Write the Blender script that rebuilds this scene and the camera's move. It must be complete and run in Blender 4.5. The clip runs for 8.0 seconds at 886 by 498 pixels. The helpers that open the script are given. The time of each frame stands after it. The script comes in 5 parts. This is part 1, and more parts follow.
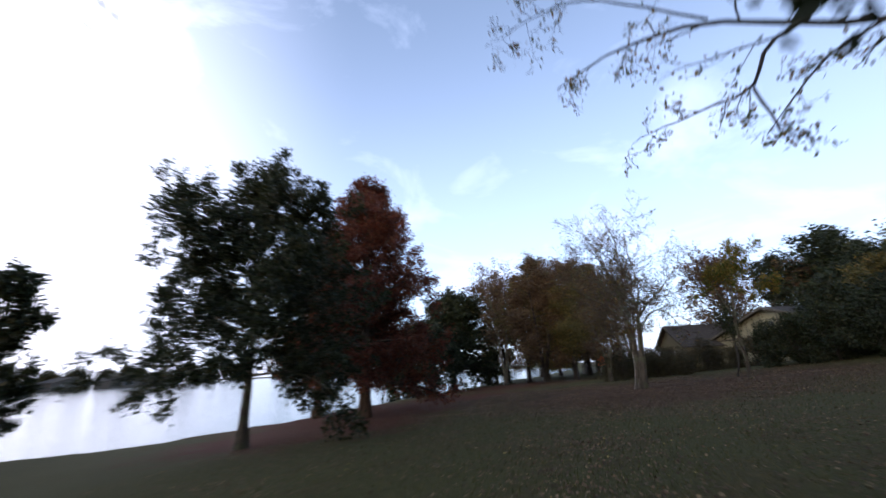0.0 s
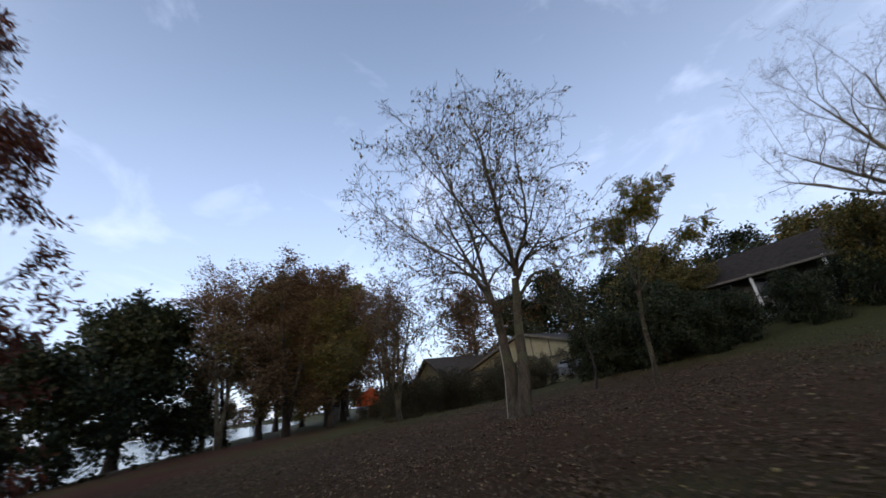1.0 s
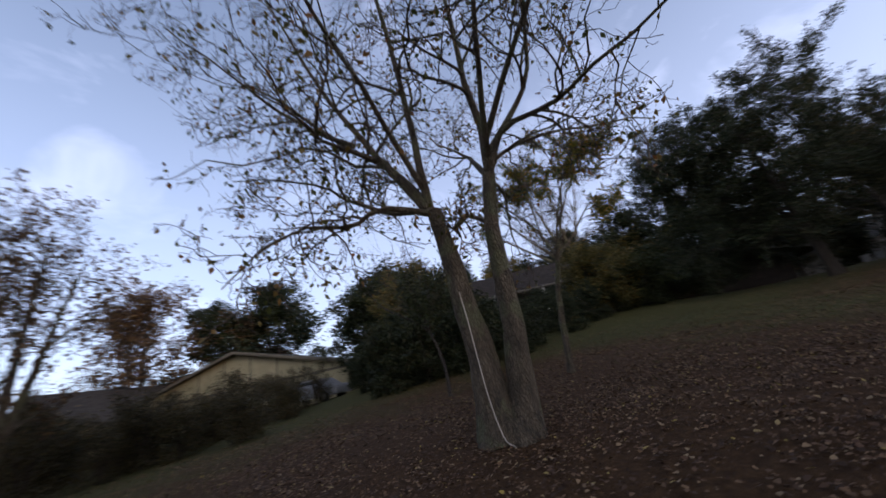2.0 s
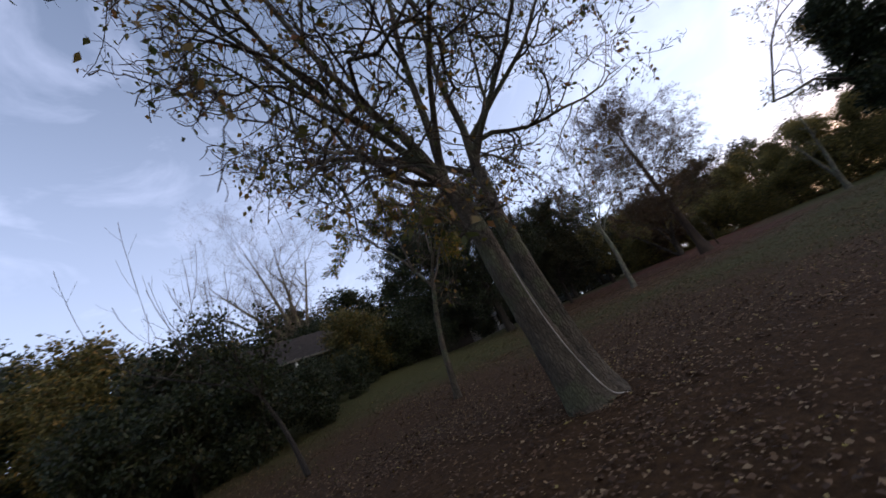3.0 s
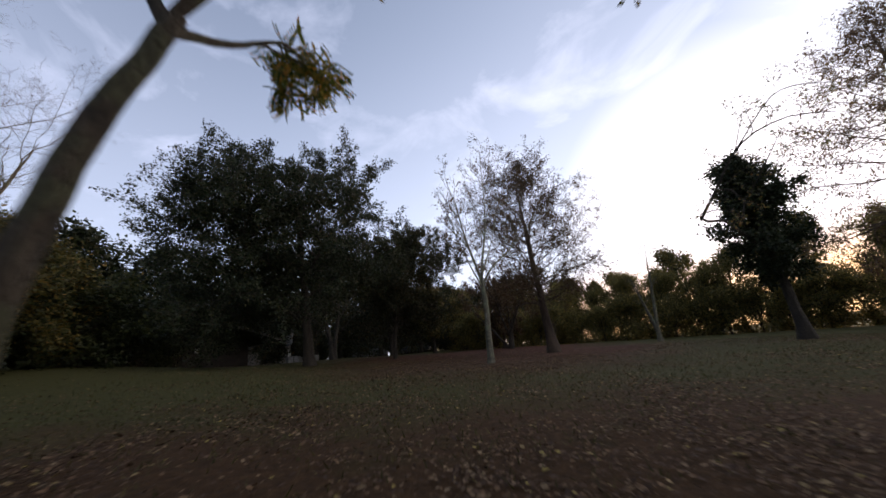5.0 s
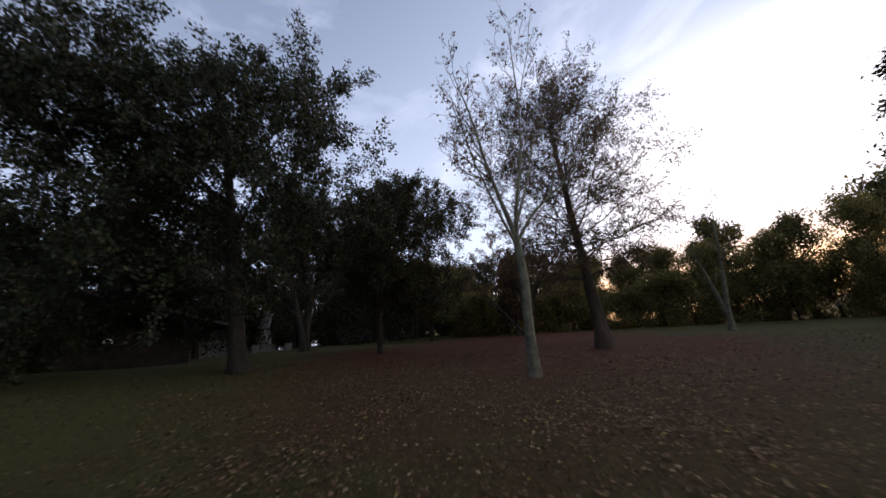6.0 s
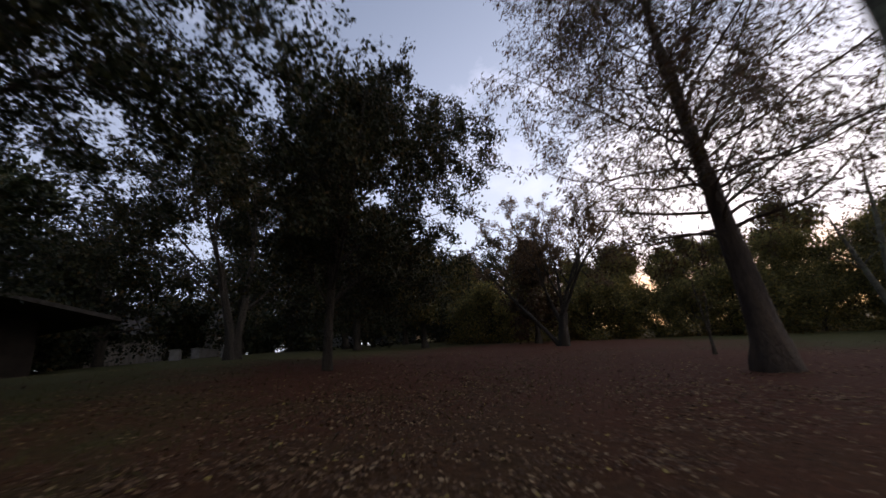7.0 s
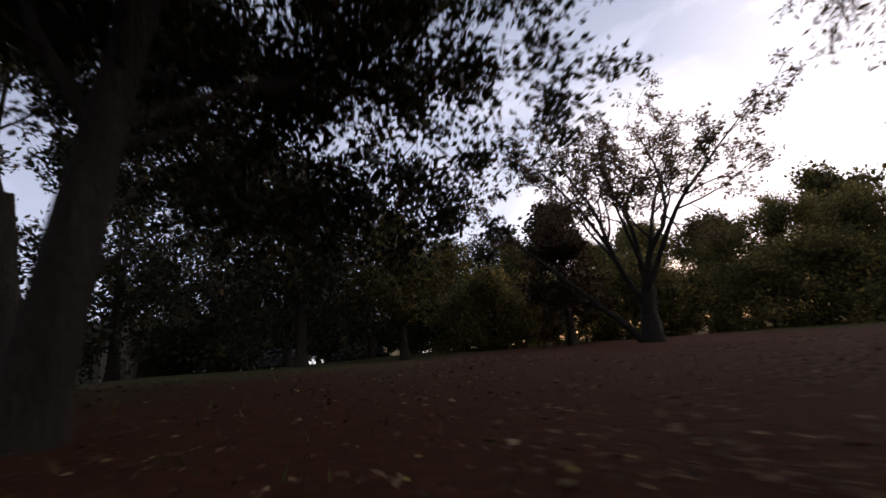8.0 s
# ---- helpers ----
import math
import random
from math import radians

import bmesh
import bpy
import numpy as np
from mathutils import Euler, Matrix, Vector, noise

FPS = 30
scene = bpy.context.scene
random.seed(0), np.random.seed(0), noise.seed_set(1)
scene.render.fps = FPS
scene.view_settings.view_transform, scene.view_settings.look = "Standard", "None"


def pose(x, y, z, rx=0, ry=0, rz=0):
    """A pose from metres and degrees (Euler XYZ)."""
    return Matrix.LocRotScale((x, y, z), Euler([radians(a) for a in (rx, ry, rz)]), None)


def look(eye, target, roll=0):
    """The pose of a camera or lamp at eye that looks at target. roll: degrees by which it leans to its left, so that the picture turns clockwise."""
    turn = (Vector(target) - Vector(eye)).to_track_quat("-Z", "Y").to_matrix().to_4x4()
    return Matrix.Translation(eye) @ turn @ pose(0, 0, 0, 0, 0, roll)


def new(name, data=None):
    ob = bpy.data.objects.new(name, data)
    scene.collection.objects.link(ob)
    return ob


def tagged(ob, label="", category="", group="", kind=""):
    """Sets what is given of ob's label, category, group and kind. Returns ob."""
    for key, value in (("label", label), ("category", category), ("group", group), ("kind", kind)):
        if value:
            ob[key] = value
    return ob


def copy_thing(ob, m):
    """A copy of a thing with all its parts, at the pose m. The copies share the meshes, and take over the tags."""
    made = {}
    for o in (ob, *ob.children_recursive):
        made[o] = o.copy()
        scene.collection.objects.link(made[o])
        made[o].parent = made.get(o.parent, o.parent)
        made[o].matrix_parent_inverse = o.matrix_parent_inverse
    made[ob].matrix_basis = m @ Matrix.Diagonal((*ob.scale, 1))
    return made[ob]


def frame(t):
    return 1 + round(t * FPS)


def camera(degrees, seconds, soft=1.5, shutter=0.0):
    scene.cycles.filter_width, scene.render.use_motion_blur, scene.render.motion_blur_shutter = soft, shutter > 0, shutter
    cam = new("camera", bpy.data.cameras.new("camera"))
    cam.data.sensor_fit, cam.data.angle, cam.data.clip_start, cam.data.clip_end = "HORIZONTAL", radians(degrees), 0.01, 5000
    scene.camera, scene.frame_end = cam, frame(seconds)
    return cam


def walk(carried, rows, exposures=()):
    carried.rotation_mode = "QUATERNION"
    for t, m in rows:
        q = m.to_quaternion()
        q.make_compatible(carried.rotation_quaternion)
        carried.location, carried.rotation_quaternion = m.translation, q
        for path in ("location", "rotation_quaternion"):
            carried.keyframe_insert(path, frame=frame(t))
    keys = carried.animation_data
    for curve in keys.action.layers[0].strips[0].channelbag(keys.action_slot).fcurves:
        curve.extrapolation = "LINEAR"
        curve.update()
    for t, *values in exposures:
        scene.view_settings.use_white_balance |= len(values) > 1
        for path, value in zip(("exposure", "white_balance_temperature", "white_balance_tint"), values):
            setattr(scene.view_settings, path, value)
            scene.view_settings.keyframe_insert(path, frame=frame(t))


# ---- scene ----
cam = camera(101.3, 8.0, soft=1.55, shutter=0.22)

# t, x, y, z, yaw, pitch, roll
PATH = [
    (0.0, 1.92, 1.52, 1.40, 4.4, 18.2, -2.3),
    (0.2, 2.20, 4.34, 1.26, -2.6, 18.5, -4.2),
    (0.5, 2.42, 8.07, 1.07, -13.6, 18.5, -7.1),
    (0.8, 2.63, 11.28, 0.91, -27.7, 20.5, -8.6),
    (1.0, 2.93, 13.21, 0.76, -35.7, 22.3, -7.1),
    (1.2, 3.36, 15.03, 0.64, -38.9, 22.6, -5.7),
    (1.5, 4.10, 17.43, 0.76, -52.9, 21.6, -9.9),
    (1.8, 4.77, 18.94, 0.86, -71.7, 20.2, -10.7),
    (2.0, 5.06, 19.79, 0.88, -83.4, 19.5, -12.0),
    (2.2, 5.47, 20.54, 1.00, -96.9, 15.6, -14.3),
    (3.3, 7.40, 23.90, 1.04, -142.4, 17.9, -25.5),
    (3.5, 7.90, 23.92, 1.03, -146.6, 17.4, -22.1),
    (4.0, 9.12, 23.10, 0.94, -154.4, 17.0, -13.0),
    (4.3, 9.80, 22.20, 0.88, -157.5, 17.7, -9.2),
    (4.5, 10.33, 21.39, 0.95, -158.7, 17.5, -6.9),
    (4.7, 10.79, 20.55, 0.99, -160.7, 17.7, -7.6),
    (5.8, 13.34, 14.69, 1.83, -161.7, 14.9, -7.2),
    (6.0, 13.81, 13.49, 1.88, -161.3, 14.4, -7.1),
    (6.5, 15.11, 10.28, 1.99, -161.9, 14.7, -6.5),
    (7.0, 16.46, 6.88, 1.94, -162.4, 15.4, -6.0),
    (7.5, 18.03, 3.53, 1.98, -165.6, 15.4, -7.4),
    (8.0, 19.93, 0.54, 1.85, -169.3, 17.0, -8.3),
]
EXPOSURE = [(0.0, 0.9, 6150, 12), (0.5, 0.6, 6350, 12), (1.0, 0.55, 6500, 10), (2.0, 0.55, 6500, 16), (3.5, 0.53, 6650, 14), (4.0, 0.48, 6950, 14), (4.5, 0.55, 7200, 14),
            (6.0, 0.46, 6950, 14), (8.0, 0.33, 7500, 18)]
walk(cam, [(t, pose(x, y, z, 90 + p, 0, w) @ pose(0, 0, 0, 0, 0, r)) for t, x, y, z, w, p, r in PATH], EXPOSURE)

# ---- sky and sun: just after sunset, thin bright cloud towards the west ----
SUN_AZ, SUN_EL = -155.0, 8.0   # compass degrees from +y towards +x


def make_sky():
    world = bpy.data.worlds.new("dusk_sky")
    scene.world = world
    world.use_nodes = True
    nt = world.node_tree
    nt.nodes.clear()
    N, L = nt.nodes.new, nt.links.new
    out, bg = N("ShaderNodeOutputWorld"), N("ShaderNodeBackground")
    sky = N("ShaderNodeTexSky")
    sky.sky_type = "NISHITA"
    sky.sun_disc = False
    sky.sun_elevation, sky.sun_rotation = radians(SUN_EL), radians(SUN_AZ)
    sky.air_density, sky.dust_density, sky.ozone_density = 1.0, 0.6, 2.5
    tc, mp = N("ShaderNodeTexCoord"), N("ShaderNodeMapping")
    mp.inputs["Scale"].default_value = (1.0, 1.0, 2.0)
    L(tc.outputs["Generated"], mp.inputs["Vector"])
    nz = N("ShaderNodeTexNoise")
    nz.inputs["Scale"].default_value, nz.inputs["Detail"].default_value = 3.4, 7.0
    nz.inputs["Roughness"].default_value, nz.inputs["Distortion"].default_value = 0.58, 0.5
    L(mp.outputs["Vector"], nz.inputs["Vector"])
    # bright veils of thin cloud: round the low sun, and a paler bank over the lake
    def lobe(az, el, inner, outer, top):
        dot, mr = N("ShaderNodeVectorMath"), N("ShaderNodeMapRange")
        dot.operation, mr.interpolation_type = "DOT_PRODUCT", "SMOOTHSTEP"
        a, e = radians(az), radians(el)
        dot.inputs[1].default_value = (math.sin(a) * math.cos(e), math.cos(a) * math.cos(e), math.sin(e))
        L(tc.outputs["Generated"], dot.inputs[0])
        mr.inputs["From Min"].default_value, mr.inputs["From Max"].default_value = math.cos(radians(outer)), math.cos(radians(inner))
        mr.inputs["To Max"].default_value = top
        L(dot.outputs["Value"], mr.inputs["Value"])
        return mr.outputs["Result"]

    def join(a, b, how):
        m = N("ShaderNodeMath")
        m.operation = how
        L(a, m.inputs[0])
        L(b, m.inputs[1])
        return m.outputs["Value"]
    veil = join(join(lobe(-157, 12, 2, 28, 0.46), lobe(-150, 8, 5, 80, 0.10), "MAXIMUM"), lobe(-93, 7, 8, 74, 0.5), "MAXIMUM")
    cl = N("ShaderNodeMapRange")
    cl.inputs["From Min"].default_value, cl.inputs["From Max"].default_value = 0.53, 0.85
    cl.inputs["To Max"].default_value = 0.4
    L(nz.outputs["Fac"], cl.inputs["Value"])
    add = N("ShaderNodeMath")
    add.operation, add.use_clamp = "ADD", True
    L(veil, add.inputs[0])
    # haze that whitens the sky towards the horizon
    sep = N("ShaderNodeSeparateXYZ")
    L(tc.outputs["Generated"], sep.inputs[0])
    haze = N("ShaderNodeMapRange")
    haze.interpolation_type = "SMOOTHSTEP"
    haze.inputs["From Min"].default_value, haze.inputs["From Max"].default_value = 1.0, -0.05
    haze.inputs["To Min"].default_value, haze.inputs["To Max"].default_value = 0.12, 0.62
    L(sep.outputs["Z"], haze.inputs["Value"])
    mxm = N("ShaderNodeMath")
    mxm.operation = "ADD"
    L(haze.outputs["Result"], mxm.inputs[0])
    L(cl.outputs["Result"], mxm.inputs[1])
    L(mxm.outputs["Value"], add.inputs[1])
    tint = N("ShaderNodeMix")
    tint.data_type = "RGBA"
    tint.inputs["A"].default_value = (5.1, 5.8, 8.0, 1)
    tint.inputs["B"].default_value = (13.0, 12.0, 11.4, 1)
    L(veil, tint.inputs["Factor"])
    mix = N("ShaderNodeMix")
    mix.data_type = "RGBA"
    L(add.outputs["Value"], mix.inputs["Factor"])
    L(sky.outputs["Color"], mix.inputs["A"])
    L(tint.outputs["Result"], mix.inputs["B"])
    # the orange strip of sunset low over the trees
    low = N("ShaderNodeMapRange")
    low.interpolation_type = "SMOOTHSTEP"
    low.inputs["From Min"].default_value, low.inputs["From Max"].default_value = 0.2, 0.05
    L(sep.outputs["Z"], low.inputs["Value"])
    glow = N("ShaderNodeMix")
    glow.data_type = "RGBA"
    L(join(low.outputs["Result"], lobe(-158, 3, 4, 42, 0.85), "MULTIPLY"), glow.inputs["Factor"])
    L(mix.outputs["Result"], glow.inputs["A"])
    glow.inputs["B"].default_value = (13.0, 7.2, 2.6, 1)
    L(glow.outputs["Result"], bg.inputs["Color"])
    bg.inputs["Strength"].default_value = 0.15
    L(bg.outputs["Background"], out.inputs["Surface"])


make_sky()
sun = new("sun", bpy.data.lights.new("sun", "SUN"))
sun.data.energy, sun.data.angle, sun.data.color = 0.7, radians(12), (1.0, 0.72, 0.45)
a, e = radians(SUN_AZ), radians(SUN_EL)
sun.matrix_world = look((0, 0, 60), Vector((0, 0, 60)) - Vector((math.sin(a) * math.cos(e), math.cos(a) * math.cos(e), math.sin(e))))


# ---- materials ----
def nodes(name):
    m = bpy.data.materials.new(name)
    m.use_nodes = True
    nt = m.node_tree
    return m, nt.nodes.new, nt.links.new, nt.nodes["Principled BSDF"], nt.nodes["Material Output"]


def ramp(N, stops):
    r = N("ShaderNodeValToRGB")
    els = r.color_ramp.elements
    while len(els) < len(stops):
        els.new(0.5)
    for el, (p, c) in zip(els, stops):
        el.position, el.color = p, (*c, 1)
    return r


def noise_tex(N, scale, detail=5.0, rough=0.6):
    n = N("ShaderNodeTexNoise")
    n.inputs["Scale"].default_value, n.inputs["Detail"].default_value, n.inputs["Roughness"].default_value = scale, detail, rough
    return n


def leaf_material(name, stops, through_light=0.35, rough=0.55):
    """Leaves: one colour a leaf, drawn from stops, some light passing through."""
    m, N, L, b, out = nodes(name)
    geo = N("ShaderNodeNewGeometry")
    r = ramp(N, stops)
    L(geo.outputs["Random Per Island"], r.inputs["Fac"])
    L(r.outputs["Color"], b.inputs["Base Color"])
    b.inputs["Roughness"].default_value = rough
    b.inputs["Specular IOR Level"].default_value = 0.25
    t, mx = N("ShaderNodeBsdfTranslucent"), N("ShaderNodeMixShader")
    L(r.outputs["Color"], t.inputs["Color"])
    mx.inputs["Fac"].default_value = through_light
    L(b.outputs["BSDF"], mx.inputs[1])
    L(t.outputs["BSDF"], mx.inputs[2])
    L(mx.outputs["Shader"], out.inputs["Surface"])
    return m


def bark_material(name, dark, light, scale=6.0, bump=0.5, stretch=0.3, patch=None):
    m, N, L, b, out = nodes(name)
    tc, mp = N("ShaderNodeTexCoord"), N("ShaderNodeMapping")
    mp.inputs["Scale"].default_value = (1, 1, stretch)
    L(tc.outputs["Object"], mp.inputs["Vector"])
    n1, n2 = noise_tex(N, scale, 8, 0.65), noise_tex(N, scale * 6, 6, 0.7)
    vor = N("ShaderNodeTexVoronoi")
    vor.feature = "DISTANCE_TO_EDGE"
    vor.inputs["Scale"].default_value = scale * 4.5
    for n in (n1, n2, vor):
        L(mp.outputs["Vector"], n.inputs["Vector"])
    r = ramp(N, [(0.3, dark), (0.7, light)])
    L(n1.outputs["Fac"], r.inputs["Fac"])
    col = r.outputs["Color"]
    if patch:
        pn = noise_tex(N, 2.5, 3, 0.5)
        L(tc.outputs["Object"], pn.inputs["Vector"])
        pr = ramp(N, [(0.5, (0, 0, 0)), (0.58, (1, 1, 1))])
        L(pn.outputs["Fac"], pr.inputs["Fac"])
        mx = N("ShaderNodeMix")
        mx.data_type = "RGBA"
        L(pr.outputs["Color"], mx.inputs["Factor"])
        L(col, mx.inputs["A"])
        mx.inputs["B"].default_value = (*patch, 1)
        col = mx.outputs["Result"]
    crack = N("ShaderNodeMapRange")
    crack.inputs["From Max"].default_value, crack.inputs["To Min"].default_value = 0.16, 0.62
    L(vor.outputs["Distance"], crack.inputs["Value"])
    mul = N("ShaderNodeMix")
    mul.data_type, mul.blend_type = "RGBA", "MULTIPLY"
    mul.inputs["Factor"].default_value = 1.0
    L(col, mul.inputs["A"])
    L(crack.outputs["Result"], mul.inputs["B"])
    L(mul.outputs["Result"], b.inputs["Base Color"])
    b.inputs["Roughness"].default_value = 0.9
    addn = N("ShaderNodeMath")
    addn.operation = "ADD"
    L(n2.outputs["Fac"], addn.inputs[0])
    L(vor.outputs["Distance"], addn.inputs[1])
    bp = N("ShaderNodeBump")
    bp.inputs["Strength"].default_value, bp.inputs["Distance"].default_value = bump, 0.06
    L(addn.outputs["Value"], bp.inputs["Height"])
    L(bp.outputs["Normal"], b.inputs["Normal"])
    return m


def plain_material(name, c1, c2, rough=0.8, scale=3.0, bump=0.15, stretch=(1, 1, 1), metal=0.0):
    m, N, L, b, out = nodes(name)
    tc, mp = N("ShaderNodeTexCoord"), N("ShaderNodeMapping")
    mp.inputs["Scale"].default_value = stretch
    L(tc.outputs["Object"], mp.inputs["Vector"])
    n1, n2 = noise_tex(N, scale, 6), noise_tex(N, scale * 15, 4)
    L(mp.outputs["Vector"], n1.inputs["Vector"])
    L(mp.outputs["Vector"], n2.inputs["Vector"])
    r = ramp(N, [(0.35, c1), (0.7, c2)])
    L(n1.outputs["Fac"], r.inputs["Fac"])
    L(r.outputs["Color"], b.inputs["Base Color"])
    b.inputs["Roughness"].default_value, b.inputs["Metallic"].default_value = rough, metal
    b.inputs["Specular IOR Level"].default_value = 0.12 if rough > 0.84 else 0.5
    bp = N("ShaderNodeBump")
    bp.inputs["Strength"].default_value, bp.inputs["Distance"].default_value = bump, 0.01
    L(n2.outputs["Fac"], bp.inputs["Height"])
    L(bp.outputs["Normal"], b.inputs["Normal"])
    return m


def ground_material():
    """Lawn going over into brown leaf litter and, by the shore and under the cypresses, rusty needles."""
    m, N, L, b, out = nodes("lawn_and_litter")
    tc = N("ShaderNodeTexCoord")
    big, mid, fine = noise_tex(N, 0.12, 4), noise_tex(N, 0.9, 6, 0.7), noise_tex(N, 14, 8, 0.75)
    for n in (big, mid, fine):
        L(tc.outputs["Object"], n.inputs["Vector"])
    grass = ramp(N, [(0.3, (0.0262, 0.0268, 0.0075)), (0.7, (0.067, 0.063, 0.018))])
    L(fine.outputs["Fac"], grass.inputs["Fac"])
    litter = ramp(N, [(0.28, (0.0194, 0.01, 0.00468)), (0.5, (0.0518, 0.027, 0.0109)), (0.75, (0.0972, 0.054, 0.0218))])
    L(fine.outputs["Fac"], litter.inputs["Fac"])
    rust = ramp(N, [(0.3, (0.036, 0.0125, 0.0068)), (0.7, (0.095, 0.034, 0.0155))])
    L(fine.outputs["Fac"], rust.inputs["Fac"])

    def weight(attr):
        n = N("ShaderNodeAttribute")
        n.attribute_name = attr
        ad = N("ShaderNodeMath")
        ad.operation = "ADD"
        L(n.outputs["Fac"], ad.inputs[0])
        L(mid.outputs["Fac"], ad.inputs[1])
        mr = N("ShaderNodeMapRange")
        mr.inputs["From Min"].default_value, mr.inputs["From Max"].default_value = 0.72, 1.12
        L(ad.outputs["Value"], mr.inputs["Value"])
        return mr.outputs["Result"]
    m1, m2 = N("ShaderNodeMix"), N("ShaderNodeMix")
    m1.data_type = m2.data_type = "RGBA"
    L(weight("litter"), m1.inputs["Factor"])
    L(grass.outputs["Color"], m1.inputs["A"])
    L(litter.outputs["Color"], m1.inputs["B"])
    L(weight("rust"), m2.inputs["Factor"])
    L(m1.outputs["Result"], m2.inputs["A"])
    L(rust.outputs["Color"], m2.inputs["B"])
    L(m2.outputs["Result"], b.inputs["Base Color"])
    b.inputs["Roughness"].default_value = 0.95
    b.inputs["Specular IOR Level"].default_value = 0.15
    bp = N("ShaderNodeBump")
    bp.inputs["Strength"].default_value, bp.inputs["Distance"].default_value = 0.8, 0.04
    L(fine.outputs["Fac"], bp.inputs["Height"])
    L(bp.outputs["Normal"], b.inputs["Normal"])
    return m


def water_material():
    m, N, L, b, out = nodes("lake_water")
    b.inputs["Base Color"].default_value = (0.02, 0.028, 0.03, 1)
    b.inputs["Roughness"].default_value = 0.14
    b.inputs["IOR"].default_value = 1.33
    tc, mp = N("ShaderNodeTexCoord"), N("ShaderNodeMapping")
    mp.inputs["Scale"].default_value = (1, 0.35, 1)
    L(tc.outputs["Object"], mp.inputs["Vector"])
    n = noise_tex(N, 2.2, 5)
    L(mp.outputs["Vector"], n.inputs["Vector"])
    bp = N("ShaderNodeBump")
    bp.inputs["Strength"].default_value, bp.inputs["Distance"].default_value = 0.5, 0.06
    L(n.outputs["Fac"], bp.inputs["Height"])
    L(bp.outputs["Normal"], b.inputs["Normal"])
    return m


GROUND = ground_material()
WATER = water_material()
BARK_GREY = bark_material("grey_bark", (0.0381, 0.0304, 0.02), (0.181, 0.144, 0.0936), 7, 1.0, 0.35, (0.121, 0.12, 0.0624))
BARK_DARK = bark_material("dark_bark", (0.0173, 0.013, 0.00858), (0.0594, 0.045, 0.0281), 6, 1.0)
BARK_PALE = bark_material("pale_bark", (0.0551, 0.051, 0.0345), (0.184, 0.166, 0.113), 5, 0.3, 1.2, (0.147, 0.153, 0.0926))
BARK_RED = bark_material("cypress_bark", (0.027, 0.017, 0.0101), (0.0918, 0.058, 0.0328), 5, 0.7, 0.15)
TWIG = bark_material("twig_bark", (0.0324, 0.023, 0.0156), (0.108, 0.075, 0.0468), 8, 0.2)
LEAF_DARK = leaf_material("dark_evergreen_leaf", [(0.0, (0.0101, 0.0167, 0.00772)), (0.5, (0.0186, 0.0274, 0.0105)), (0.9, (0.0354, 0.0441, 0.0155)), (1.0, (0.0674, 0.057, 0.0196))], 0.25)
LEAF_OAK = leaf_material("oak_leaf", [(0.0, (0.0128, 0.0166, 0.00632)), (0.6, (0.0257, 0.0315, 0.0105)), (0.85, (0.0505, 0.0448, 0.014)), (1.0, (0.0918, 0.0539, 0.0168))], 0.25)
LEAF_RUST = leaf_material("rust_cypress_needle", [(0.0, (0.05, 0.0145, 0.0085)), (0.5, (0.108, 0.031, 0.0165)), (0.85, (0.175, 0.054, 0.025)), (1.0, (0.085, 0.05, 0.02))])
LEAF_DKRUST = leaf_material("dark_rust_needle", [(0.0, (0.0324, 0.022, 0.0109)), (0.5, (0.0756, 0.035, 0.0156)), (1.0, (0.0648, 0.06, 0.0195))])
LEAF_BROWN = leaf_material("brown_autumn_leaf", [(0.0, (0.0518, 0.0304, 0.0175)), (0.5, (0.104, 0.0627, 0.0331)), (1.0, (0.173, 0.114, 0.0488))])
LEAF_OLIVE = leaf_material("olive_autumn_leaf", [(0.0, (0.0437, 0.0473, 0.0138)), (0.5, (0.0875, 0.0819, 0.024)), (0.85, (0.166, 0.126, 0.0343)), (1.0, (0.233, 0.137, 0.0343))])
LEAF_YELLOW = leaf_material("turning_compound_leaf", [(0.0, (0.0405, 0.0688, 0.0138)), (0.5, (0.0945, 0.112, 0.0223)), (0.75, (0.27, 0.2, 0.0343)), (1.0, (0.405, 0.175, 0.03))], 0.6)
LEAF_PLANE = leaf_material("sparse_autumn_leaf", [(0.0, (0.054, 0.07, 0.0195)), (0.5, (0.108, 0.1, 0.0273)), (0.8, (0.216, 0.13, 0.0351)), (1.0, (0.173, 0.07, 0.0234))], 0.4)
LEAF_BUSH = leaf_material("hedge_leaf", [(0.0, (0.014, 0.022, 0.0078)), (0.6, (0.0302, 0.04, 0.0125)), (1.0, (0.0594, 0.062, 0.0187))], 0.25)
LEAF_WOOD = leaf_material("wood_edge_leaf", [(0.0, (0.075, 0.074, 0.027)), (0.5, (0.14, 0.13, 0.045)), (0.85, (0.23, 0.185, 0.06)), (1.0, (0.32, 0.215, 0.065))], 0.65)
LEAF_SCRUB = leaf_material("scrub_leaf", [(0.0, (0.02, 0.021, 0.009)), (0.6, (0.045, 0.042, 0.016)), (0.9, (0.08, 0.062, 0.024)), (1.0, (0.12, 0.075, 0.03))], 0.3)
LEAF_FALLEN = leaf_material("fallen_leaf", [(0.0, (0.0349, 0.0191, 0.0105)), (0.5, (0.0984, 0.0561, 0.0316)), (0.8, (0.165, 0.098, 0.05)), (0.95, (0.26, 0.185, 0.105)), (1.0, (0.291, 0.225, 0.0526))], 0.1, 0.8)
BLADE = leaf_material("grass_blade", [(0.0, (0.036, 0.04, 0.0105)), (0.6, (0.072, 0.075, 0.021)), (1.0, (0.14, 0.112, 0.04))], 0.3)
